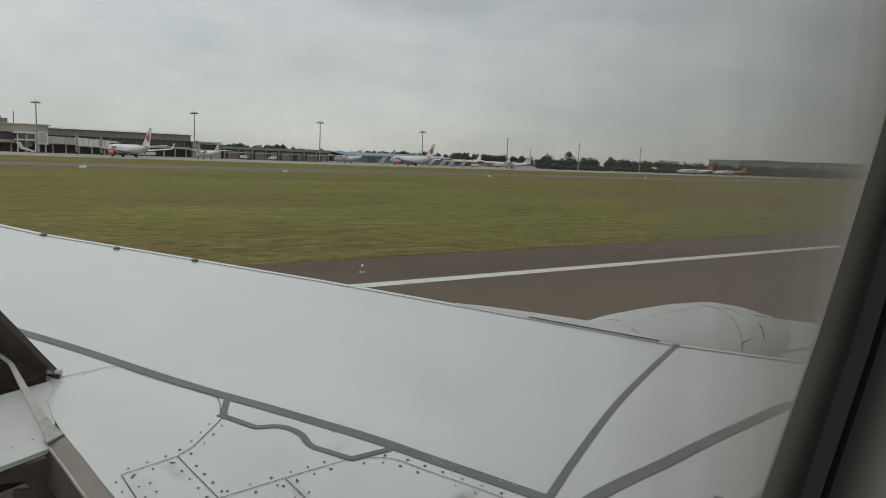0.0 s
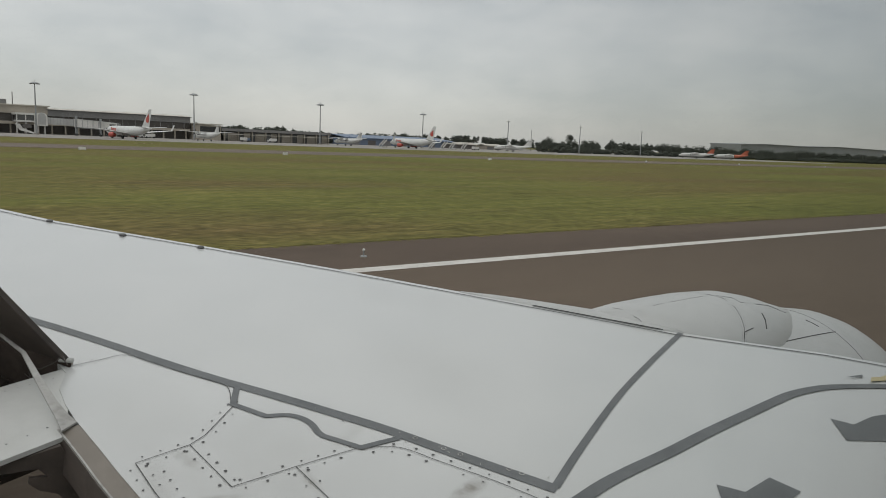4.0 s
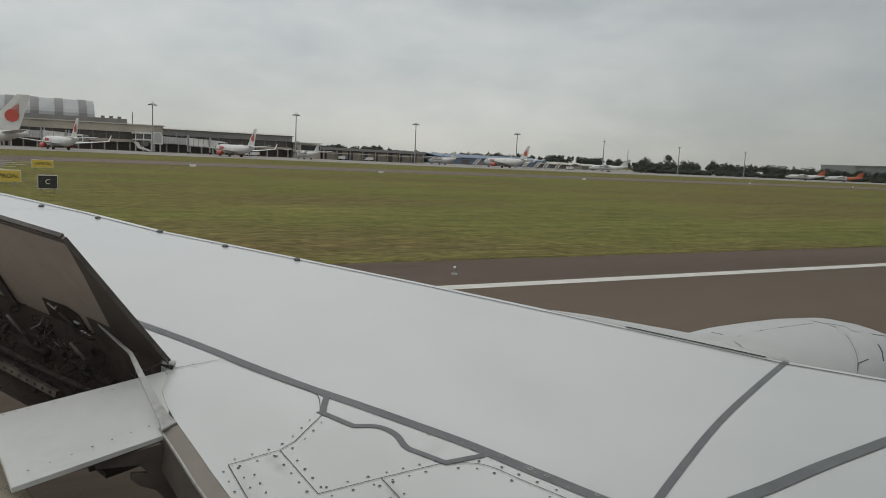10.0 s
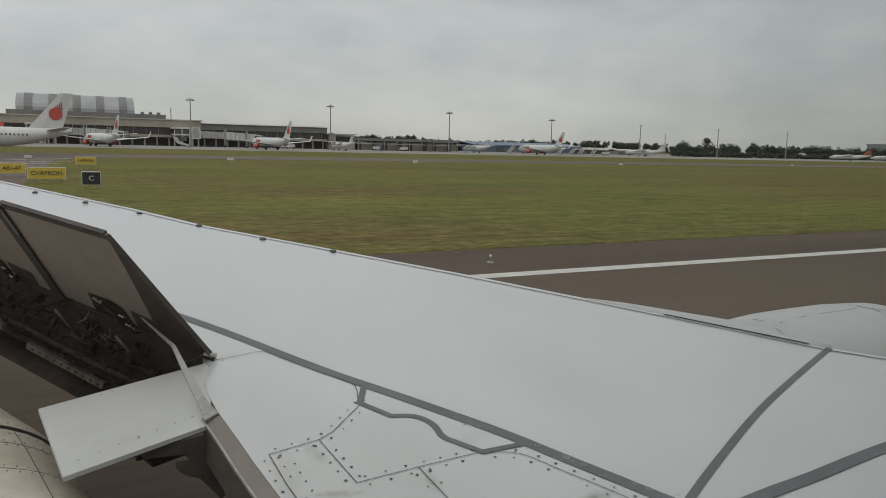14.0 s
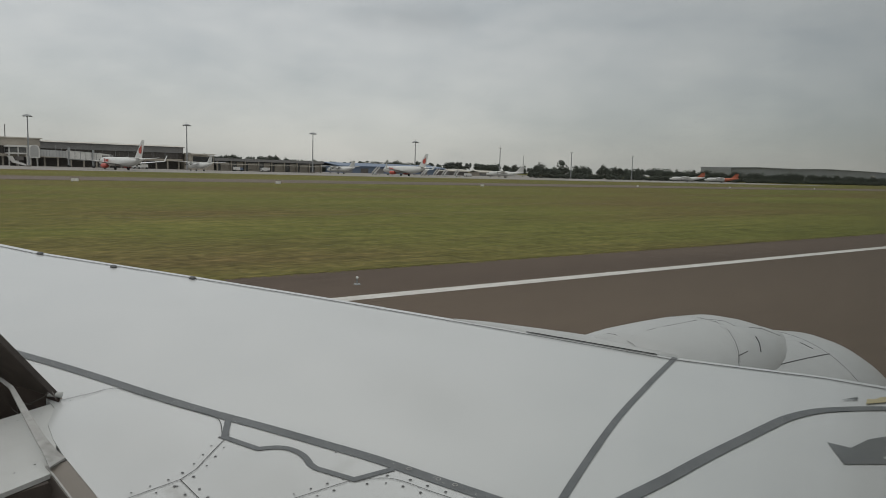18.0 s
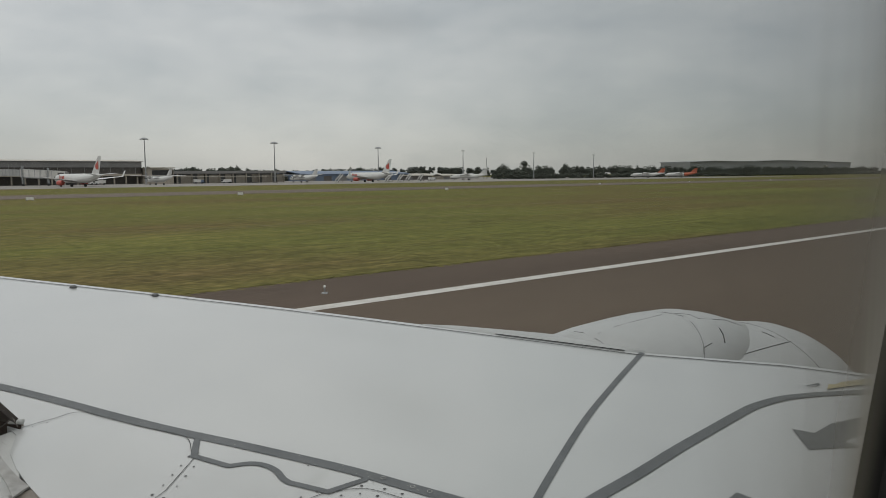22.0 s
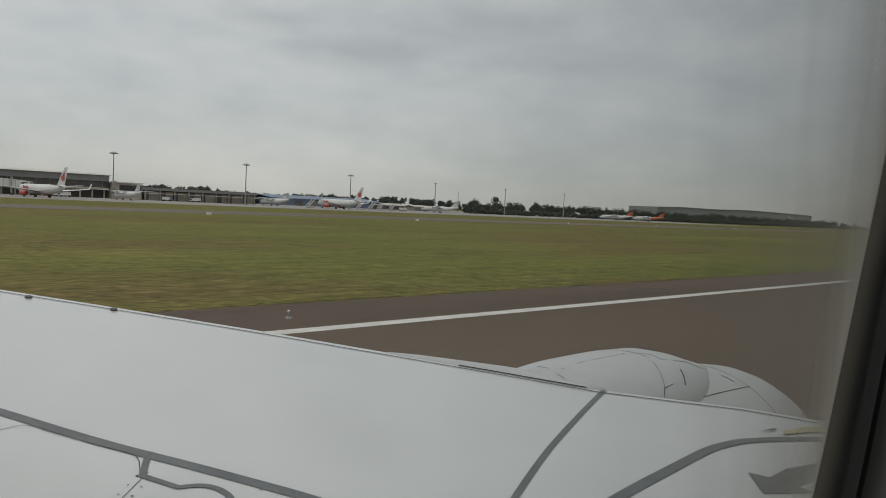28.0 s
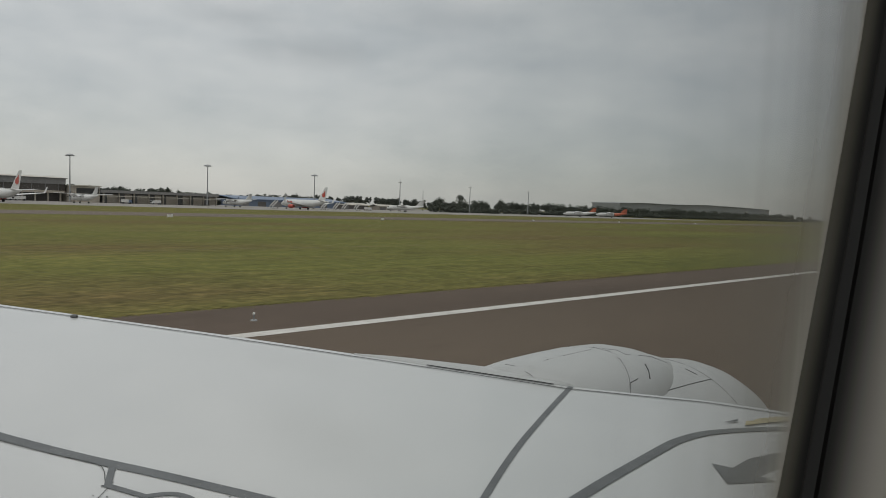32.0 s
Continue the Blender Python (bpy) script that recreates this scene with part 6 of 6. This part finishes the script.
def gable_hall(name, label, x, y, lx, ly, eave, ridge, wall, roof, group=""):
    t = thing(name, label, "building", group, at=pose(x, y, 0))
    part("wall", boxed(0, lx, 0, ly, 0, eave), wall, t)
    out = [(-1, eave - 0.2), (ly / 2, ridge), (ly + 1, eave - 0.2), (ly + 1, eave + 0.3), (ly / 2, ridge + 0.5), (-1, eave + 0.3)]
    part("roof", loft(bmesh.new(), [[(-1, a, b) for a, b in out], [(lx + 1, a, b) for a, b in out]]), roof, t)
    k = max(2, int(lx / 12))
    for i in range(k):
        c = lx * (i + 0.5) / k
        part("door", boxed(c - 3.2, c + 3.2, -0.12, 0.05, 0, eave * 0.72), SHADE_DARK if i % 2 else GREY_CLAD, t)
    return t


gable_hall("blue_hangar", "long hangar with a blue sheet-metal roof", 250, 452, 92, 44, 4.8, 6.8, BLUE_WALL, BLUE_ROOF)
gable_hall("apron_shed", "low shed with a pale roof beside the hangar", 334, 450, 30, 16, 3.2, 4.4, SHADE_DARK, ROOF_PALE)
gable_hall("apron_shed", "low shed with a pale roof near the trees", 372, 446, 16, 12, 3.0, 4.0, CONCRETE, ROOF_PALE)

# big far hall with a shallow kinked roof
hall = thing("warehouse", "very large grey warehouse behind the trees", "building", at=pose(884, 540, 0))
prof = [(0, 17.6), (60, 19.4), (170, 19.4), (260, 21.6), (420, 20.8), (530, 19.4)]
rings = [[(x, 0, 0), (x, 0, h), (x, 45, h), (x, 45, 0)] for x, h in prof]
part("wall", loft(bmesh.new(), rings), HALL_GREY, hall)
rings = [[(x, -1.5, h), (x, -1.5, h + 0.9), (x, 47, h + 0.9), (x, 47, h)] for x, h in prof]
part("roof", loft(bmesh.new(), rings), HALL_GREY, hall, "dark sheet roof")
part("annex", boxed(430, 510, -24, 0, 0, 9.0), GREY_CLAD, hall)
part("vent_stack", boxed(418, 426, -3, -0.5, 6, 15), ROOF_PALE, hall)

# control tower
WHITE_WALL = material("white_render_wall", (0.62, 0.62, 0.60), 0.7, dark=(0.52, 0.52, 0.50), scale=0.25, fine=2.0)
tower = thing("control_tower", "white airport control tower with a dark glazed cab", "tower", at=pose(-372, 350, 0))
part("shaft", boxed(-2.0, 2.0, -2.0, 2.0, 0, 15), WHITE_WALL, tower)
part("shaft_slot", boxed(0.9, 1.6, -2.04, -1.9, 0, 15), GREY_CLAD, tower)
part("office_block", boxed(-3.6, 3.6, -3.6, 3.6, 15, 22.4), WHITE_WALL, tower, "white windowless upper block")
part("balcony", boxed(-3.9, 3.9, -3.9, 3.9, 22.4, 23.0), GREY_CLAD, tower)
rings = [[(r * math.cos(math.pi / 8 + k * math.pi / 4), r * math.sin(math.pi / 8 + k * math.pi / 4), z) for k in range(8)] for r, z in ((3.4, 23.0), (4.0, 26.0))]
cab = part("cab", loft(bmesh.new(), rings), GLASS_DARK, tower, "dark outward-leaning cab glazing")
for k in range(8):
    a = math.pi / 8 + k * math.pi / 4
    part("cab_mullion", tube(bmesh.new(), [(3.45 * math.cos(a), 3.45 * math.sin(a), 23), (4.05 * math.cos(a), 4.05 * math.sin(a), 26)], 0.14, 6), WHITE_WALL, cab)
part("cab_roof", tube(bmesh.new(), [(0, 0, 26.0), (0, 0, 26.6)], 4.3, 8), WHITE_WALL, tower)
part("red_cabinet", boxed(0.2, 2.4, -1, 1, 26.6, 27.6), JET_RED, tower, "red box on the roof")
for x in (-1.5, 0.4):
    part("antenna", tube(bmesh.new(), [(x, 0, 26.6), (x, 0, 29.4)], 0.07, 5), STEEL, tower)

# fire station, sheds and radar beyond the terminal's far end
station = thing("fire_station", "long low fire station with a red tiled roof and watch tower", "building", at=pose(-540, 370, 0))
part("wall", boxed(0, 74, 0, 12, 0, 3.6), CONCRETE, station)
out = [(-1.5, 3.4), (6, 5.6), (13.5, 3.4), (13.5, 3.7), (6, 5.9), (-1.5, 3.7)]
part("roof", loft(bmesh.new(), [[(-1, a, b) for a, b in out], [(75, a, b) for a, b in out]]), RED_TILE, station, "red tiled roof")
for k in range(9):
    part("vehicle_door", boxed(2 + 7.5 * k, 7 + 7.5 * k, -0.1, 0.02, 0, 3.0), SHADE_DARK, station)
lookout = part("watch_tower", boxed(62, 70, 2, 9, 3.6, 10.4), WHITE_WALL, station, "white watch tower")
for k in range(3):
    part("window", boxed(62.6 + 2.5 * k, 64.4 + 2.5 * k, 1.92, 2.02, 7.6, 9.6), GLASS_DARK, lookout)
part("tower_roof", boxed(60.8, 71.2, 0.8, 10.2, 10.4, 11.2), RED_TILE, lookout, "red tower roof")
gable_hall("airfield_shed", "small white shed with a pale roof beside the runway", -581, 372, 13, 8, 4.0, 5.2, WHITE_WALL, ROOF_PALE)
YELLOW_WALL = material("pale_yellow_wall", (0.52, 0.46, 0.30), 0.75, scale=0.3, fine=2.0)
gable_hall("airport_office", "low pale yellow office block beside the control tower", -340, 440, 52, 18, 7.0, 8.2, YELLOW_WALL, ROOF_PALE)
gable_hall("airport_office", "low office with a red tiled roof among trees", -420, 450, 40, 16, 4.2, 7.0, WHITE_WALL, RED_TILE)
radar = thing("radar_tower", "lattice radar tower with a white dome above the trees", "tower", at=pose(-366, 640, 0))
for sx, sy in ((-1, -1), (1, -1), (1, 1), (-1, 1)):
    part("leg", tube(bmesh.new(), [(sx * 2.2, sy * 2.2, -0.2), (sx * 1.6, sy * 1.6, 36)], 0.2, 5), STEEL, radar)
for k in range(9):
    for sy in (-2, 2):
        part("brace", tube(bmesh.new(), [(-2, sy, 4 * k), (2, sy, 4 * k + 4)], 0.1, 4), STEEL, radar)
part("platform", boxed(-3, 3, -3, 3, 36, 36.5), STEEL, radar)
bm = bmesh.new()
bmesh.ops.create_icosphere(bm, subdivisions=3, radius=3.2, matrix=Matrix.Translation((0, 0, 39.2)))
part("dome", bm, WHITE_WALL, radar, "white radar dome", smooth=True)

# lattice mast behind the apron
lat = thing("radio_mast", "thin lattice radio mast behind the trees", "mast", at=pose(1035, 1100, 0))
for sx, sy in ((-1, -1), (1, -1), (1, 1), (-1, 1)):
    part("leg", tube(bmesh.new(), [(sx * 0.7, sy * 0.7, 0), (sx * 0.25, sy * 0.25, 37)], 0.16, 5), STEEL, lat)
for k in range(12):
    w = 0.7 - 0.45 * k / 12
    z = 37 * k / 12
    for sy in (-1, 1):
        part("brace", tube(bmesh.new(), [(-w, sy * w, z), (w, sy * w, z + 3.0)], 0.10, 4), STEEL, lat)

# ground vehicles, stairs and carts on the apron
def truck(x, y, a, mat, label):
    t = thing("apron_truck", label, "truck", "apron vehicles", at=pose(x, y, Z_AP, 0, 0, a))
    cab = part("cab", boxed(1.8, 3.6, -0.95, 0.95, 0.5, 2.0), mat, t)
    part("windscreen", boxed(3.3, 3.64, -0.98, 0.98, 1.2, 1.8), GLASS_DARK, cab)
    part("cargo_box", boxed(-1.6, 1.8, -1.0, 1.0, 0.7, 2.3), BRIDGE_WHITE, t)
    for wx in (-1.0, 2.7):
        for s in (-0.95, 0.95):
            part("wheel", tube(bmesh.new(), [(wx, s - 0.15, 0.45), (wx, s + 0.15, 0.45)], 0.45, 10), TYRE, t)


for x, y, a, m in ((96, 396, 4, JET_WHITE), (104, 397, 176, JET_WHITE), (150, 388, 0, BLUE_WALL), (168, 389, 180, JET_WHITE), (-64, 397, 2, JET_WHITE),
                   (-55, 398, 178, JET_WHITE), (-46, 397, 0, BLUE_WALL), (-128, 397, 0, JET_WHITE), (-117, 398, 180, JET_WHITE), (300, 372, 5, JET_WHITE)):
    truck(x, y, a, m, "small apron service truck beside the buildings")
stairs = thing("boarding_stairs", "mobile white boarding stairs standing on the apron", "stairs", "boarding stairs", at=pose(252, 352, Z_AP, 0, 0, 20))
for k in range(10):
    part("tread", boxed(-3 + 0.55 * k, -2.4 + 0.55 * k, -0.8, 0.8, 0.35 * k + 0.4, 0.35 * k + 0.55), STEEL, stairs)
part("chassis", boxed(-3.2, 2.8, -0.9, 0.9, 0.4, 0.7), BRIDGE_WHITE, stairs)
for s in (-0.85, 0.85):
    part("side_panel", loft(bmesh.new(), [[(-3, s, 0.6), (2.6, s, 3.9), (2.6, s, 5.0), (-3, s, 1.7)], [(-3, s + 0.05, 0.6), (2.6, s + 0.05, 3.9), (2.6, s + 0.05, 5.0), (-3, s + 0.05, 1.7)]]), BRIDGE_WHITE, stairs)
    for x in (-2.4, 2.0):
        part("wheel", tube(bmesh.new(), [(x, s - 0.1, 0.35), (x, s + 0.1, 0.35)], 0.35, 10), TYRE, stairs)
for x, y in ((262, 354), (270, 356), (280, 357), (214, 346)):
    copy_thing(stairs, pose(x, y, Z_AP, 0, 0, 25))

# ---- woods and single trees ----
# greyed and lightened: distance haze is put into both leaf colours
LEAF = material("tree_leaves_hazed", (0.165, 0.182, 0.150), 0.8, dark=(0.125, 0.140, 0.116), scale=0.25, fine=1.1, spread=(0.38, 0.62), spec=0.2)
LEAF_FAR = material("far_wood_leaves_hazed", (0.170, 0.185, 0.168), 0.85, dark=(0.135, 0.148, 0.136), scale=0.12, fine=0.8, spread=(0.38, 0.62), spec=0.1)


def let_light_through(m, share):
    """Leaves pass part of the light from behind."""
    nt = m.node_tree
    b, out = nt.nodes["Principled BSDF"], nt.nodes["Material Output"]
    tr, mx = nt.nodes.new("ShaderNodeBsdfTranslucent"), nt.nodes.new("ShaderNodeMixShader")
    nt.links.new(b.inputs["Base Color"].links[0].from_socket, tr.inputs["Color"])
    mx.inputs[0].default_value = share
    nt.links.new(b.outputs[0], mx.inputs[1])
    nt.links.new(tr.outputs[0], mx.inputs[2])
    nt.links.new(mx.outputs[0], out.inputs["Surface"])


# high share, lifts the crowns as distance haze would
let_light_through(LEAF, 0.6)
let_light_through(LEAF_FAR, 0.6)
BARK = material("tree_bark", (0.12, 0.095, 0.07), 0.9, dark=(0.06, 0.048, 0.036), scale=1.0, fine=6.0)
OCTA_F = np.array([(0, 2, 4), (2, 1, 4), (1, 3, 4), (3, 0, 4), (2, 0, 5), (1, 2, 5), (3, 1, 5), (0, 3, 5)])
OCTA_V = np.array([(1, 0, 0), (-1, 0, 0), (0, 1, 0), (0, -1, 0), (0, 0, 1), (0, 0, -1)], float)
nrng = np.random.RandomState(3)


def crown_points(count, rx, rz, flat):
    """Leaf clumps on several overlapping boughs; returns centres."""
    boughs = nrng.normal(0, 1, (7, 3))
    boughs /= np.linalg.norm(boughs, axis=1)[:, None]
    boughs[:, 2] = np.abs(boughs[:, 2]) * 0.8 - 0.1
    boughs *= nrng.uniform(0.25, 0.62, (7, 1))
    pick = nrng.randint(0, 7, count)
    off = nrng.normal(0, 1, (count, 3))
    off /= np.linalg.norm(off, axis=1)[:, None]
    p = boughs[pick] + off * nrng.uniform(0.22, 0.52, (count, 1))
    p[:, 2] *= flat
    return p * (rx, rx, rz)


def clumps(centres, size):
    n = len(centres)
    v = OCTA_V[None] * nrng.uniform(0.55, 1.25, (n, 6, 1)) * (size * nrng.uniform(0.5, 1.3, n))[:, None, None] * (1, 1, 0.62)
    ang = nrng.uniform(0, 6.28, n)
    c, s = np.cos(ang)[:, None], np.sin(ang)[:, None]
    v = np.stack([v[..., 0] * c - v[..., 1] * s, v[..., 0] * s + v[..., 1] * c, v[..., 2]], -1) + centres[:, None]
    f = OCTA_F[None] + 6 * np.arange(n)[:, None, None]
    return v.reshape(-1, 3), f.reshape(-1, 3)


def mesh_part(name, v, f, mat, parent=None):
    me = bpy.data.meshes.new(name)
    me.from_pydata(v.tolist(), [], f.tolist())
    me.materials.append(mat)
    ob = new(name, me)
    if parent:
        ob.parent = parent
    return ob


def tree(label, high, rx, rz, lift):
    t = thing("tree", label, "tree", "single trees")
    bm = tube(bmesh.new(), [(0, 0, 0), (0.2, 0.1, high * 0.3), (0.1, -0.1, high * 0.7)], [0.45, 0.35, 0.15], 8)
    part("trunk", bm, BARK, t)
    for k in range(5):
        a = k * 1.26
        part("limb", tube(bmesh.new(), [(0.15, 0, high * 0.42), (rx * 0.5 * math.cos(a), rx * 0.5 * math.sin(a), high * 0.68)], [0.2, 0.07], 6), BARK, t)
    v, f = clumps(crown_points(420, rx, rz, 1.0) + (0, 0, lift), 0.62)
    mesh_part("crown", v, f, LEAF, t)
    return t


t1 = tree("broad dark green tree with a rounded crown", 15, 8.2, 6.4, 9.6)
t1.matrix_world = pose(556, 565, 0)
t2 = tree("tall dark green tree with an open crown", 19, 6.6, 5.6, 14.5)
t2.matrix_world = pose(588, 565, 0)
t3 = tree("low dark green tree behind the apron", 9, 5.6, 4.4, 5.6)
t3.matrix_world = pose(345, 512, 0)
for x, y, a in ((395, 500, 10), (420, 492, 150), (600, 476, 200), (640, 470, 90), (520, 470, 40)):
    copy_thing(t3, pose(x, y, 0, 0, 0, a))


def wood(name, label, rows, mat, size, per):
    """Many crowns and stems joined: (x, y, ground height, crown height) for each tree."""
    vs, fs, n = [], [], 0
    for x, y, g, h in rows:
        rx = h * nrng.uniform(0.34, 0.5)
        v, f = clumps(crown_points(per, rx, h * 0.50, 1.0) + (x, y, g + h * 0.50), size)
        vs.append(v), fs.append(f + n)
        n += len(v)
        w = 0.25
        tv = np.array([(x - w, y, g), (x + w, y, g), (x, y + w, g), (x, y, g + h * 0.6)])
        vs.append(tv), fs.append(np.array([(0, 1, 3), (1, 2, 3), (2, 0, 3)]) + n)
        n += 4
    return tagged(mesh_part(name, np.concatenate(vs), np.concatenate(fs), mat), label, "trees", kind="stuff")


rows = []
for i in range(480):
    x = nrng.uniform(130, 1250)
    y = 520 + nrng.uniform(-18, 60) if x < 385 else nrng.uniform(402, 500)
    h = nrng.uniform(6.5, 11.5) * (0.85 + 0.35 * math.sin(x * 0.021) ** 2) * (1.0 if x < 400 else 1.12)
    rows.append((x, y, 0, h))
wood("wood", "dense dark green wood behind the apron", rows, LEAF, 0.75, 120)
rows = []
for i in range(1150):
    x = 230 + 1020 * nrng.uniform(0, 1) ** 1.15
    y = (396 if x > 385 else 478) + nrng.uniform(-4, 8)
    rows.append((x, y, -0.8, nrng.uniform(2.5, 6.5)))
wood("undergrowth", "low dark green undergrowth before the wood", rows, LEAF, 0.8, 40)
# wooded rise behind the terminal and low far ridges
RISE = [(-1000, 14), (-700, 26), (-500, 22), (-380, 30), (-250, 20), (-120, 10), (0, 9), (90, 12), (170, 10), (260, 3)]
bm = bmesh.new()
grid = [[bm.verts.new((-1040 + 40 * i, 640 + 30 * j, max(-0.3, sample(RISE, -1040 + 40 * i) * math.sin(math.pi * j / 14)))) for j in range(15)] for i in range(34)]
for i in range(33):
    for j in range(14):
        bm.faces.new((grid[i][j], grid[i + 1][j], grid[i + 1][j + 1], grid[i][j + 1]))
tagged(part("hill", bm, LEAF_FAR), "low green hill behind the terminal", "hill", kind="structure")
rows = []
for i in range(760):
    x, y = nrng.uniform(-1000, 250), nrng.uniform(670, 860)
    rows.append((x, y, sample(RISE, x) * math.sin(math.pi * (y - 640) / 420), nrng.uniform(7, 12)))
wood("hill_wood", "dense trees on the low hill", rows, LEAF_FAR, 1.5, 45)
rows = []
for i in range(260):
    x = nrng.uniform(300, 2600)
    rows.append((x, 1500 + nrng.uniform(-60, 60), 0, nrng.uniform(12, 20) + 10 * math.sin(x * 0.004) ** 2))
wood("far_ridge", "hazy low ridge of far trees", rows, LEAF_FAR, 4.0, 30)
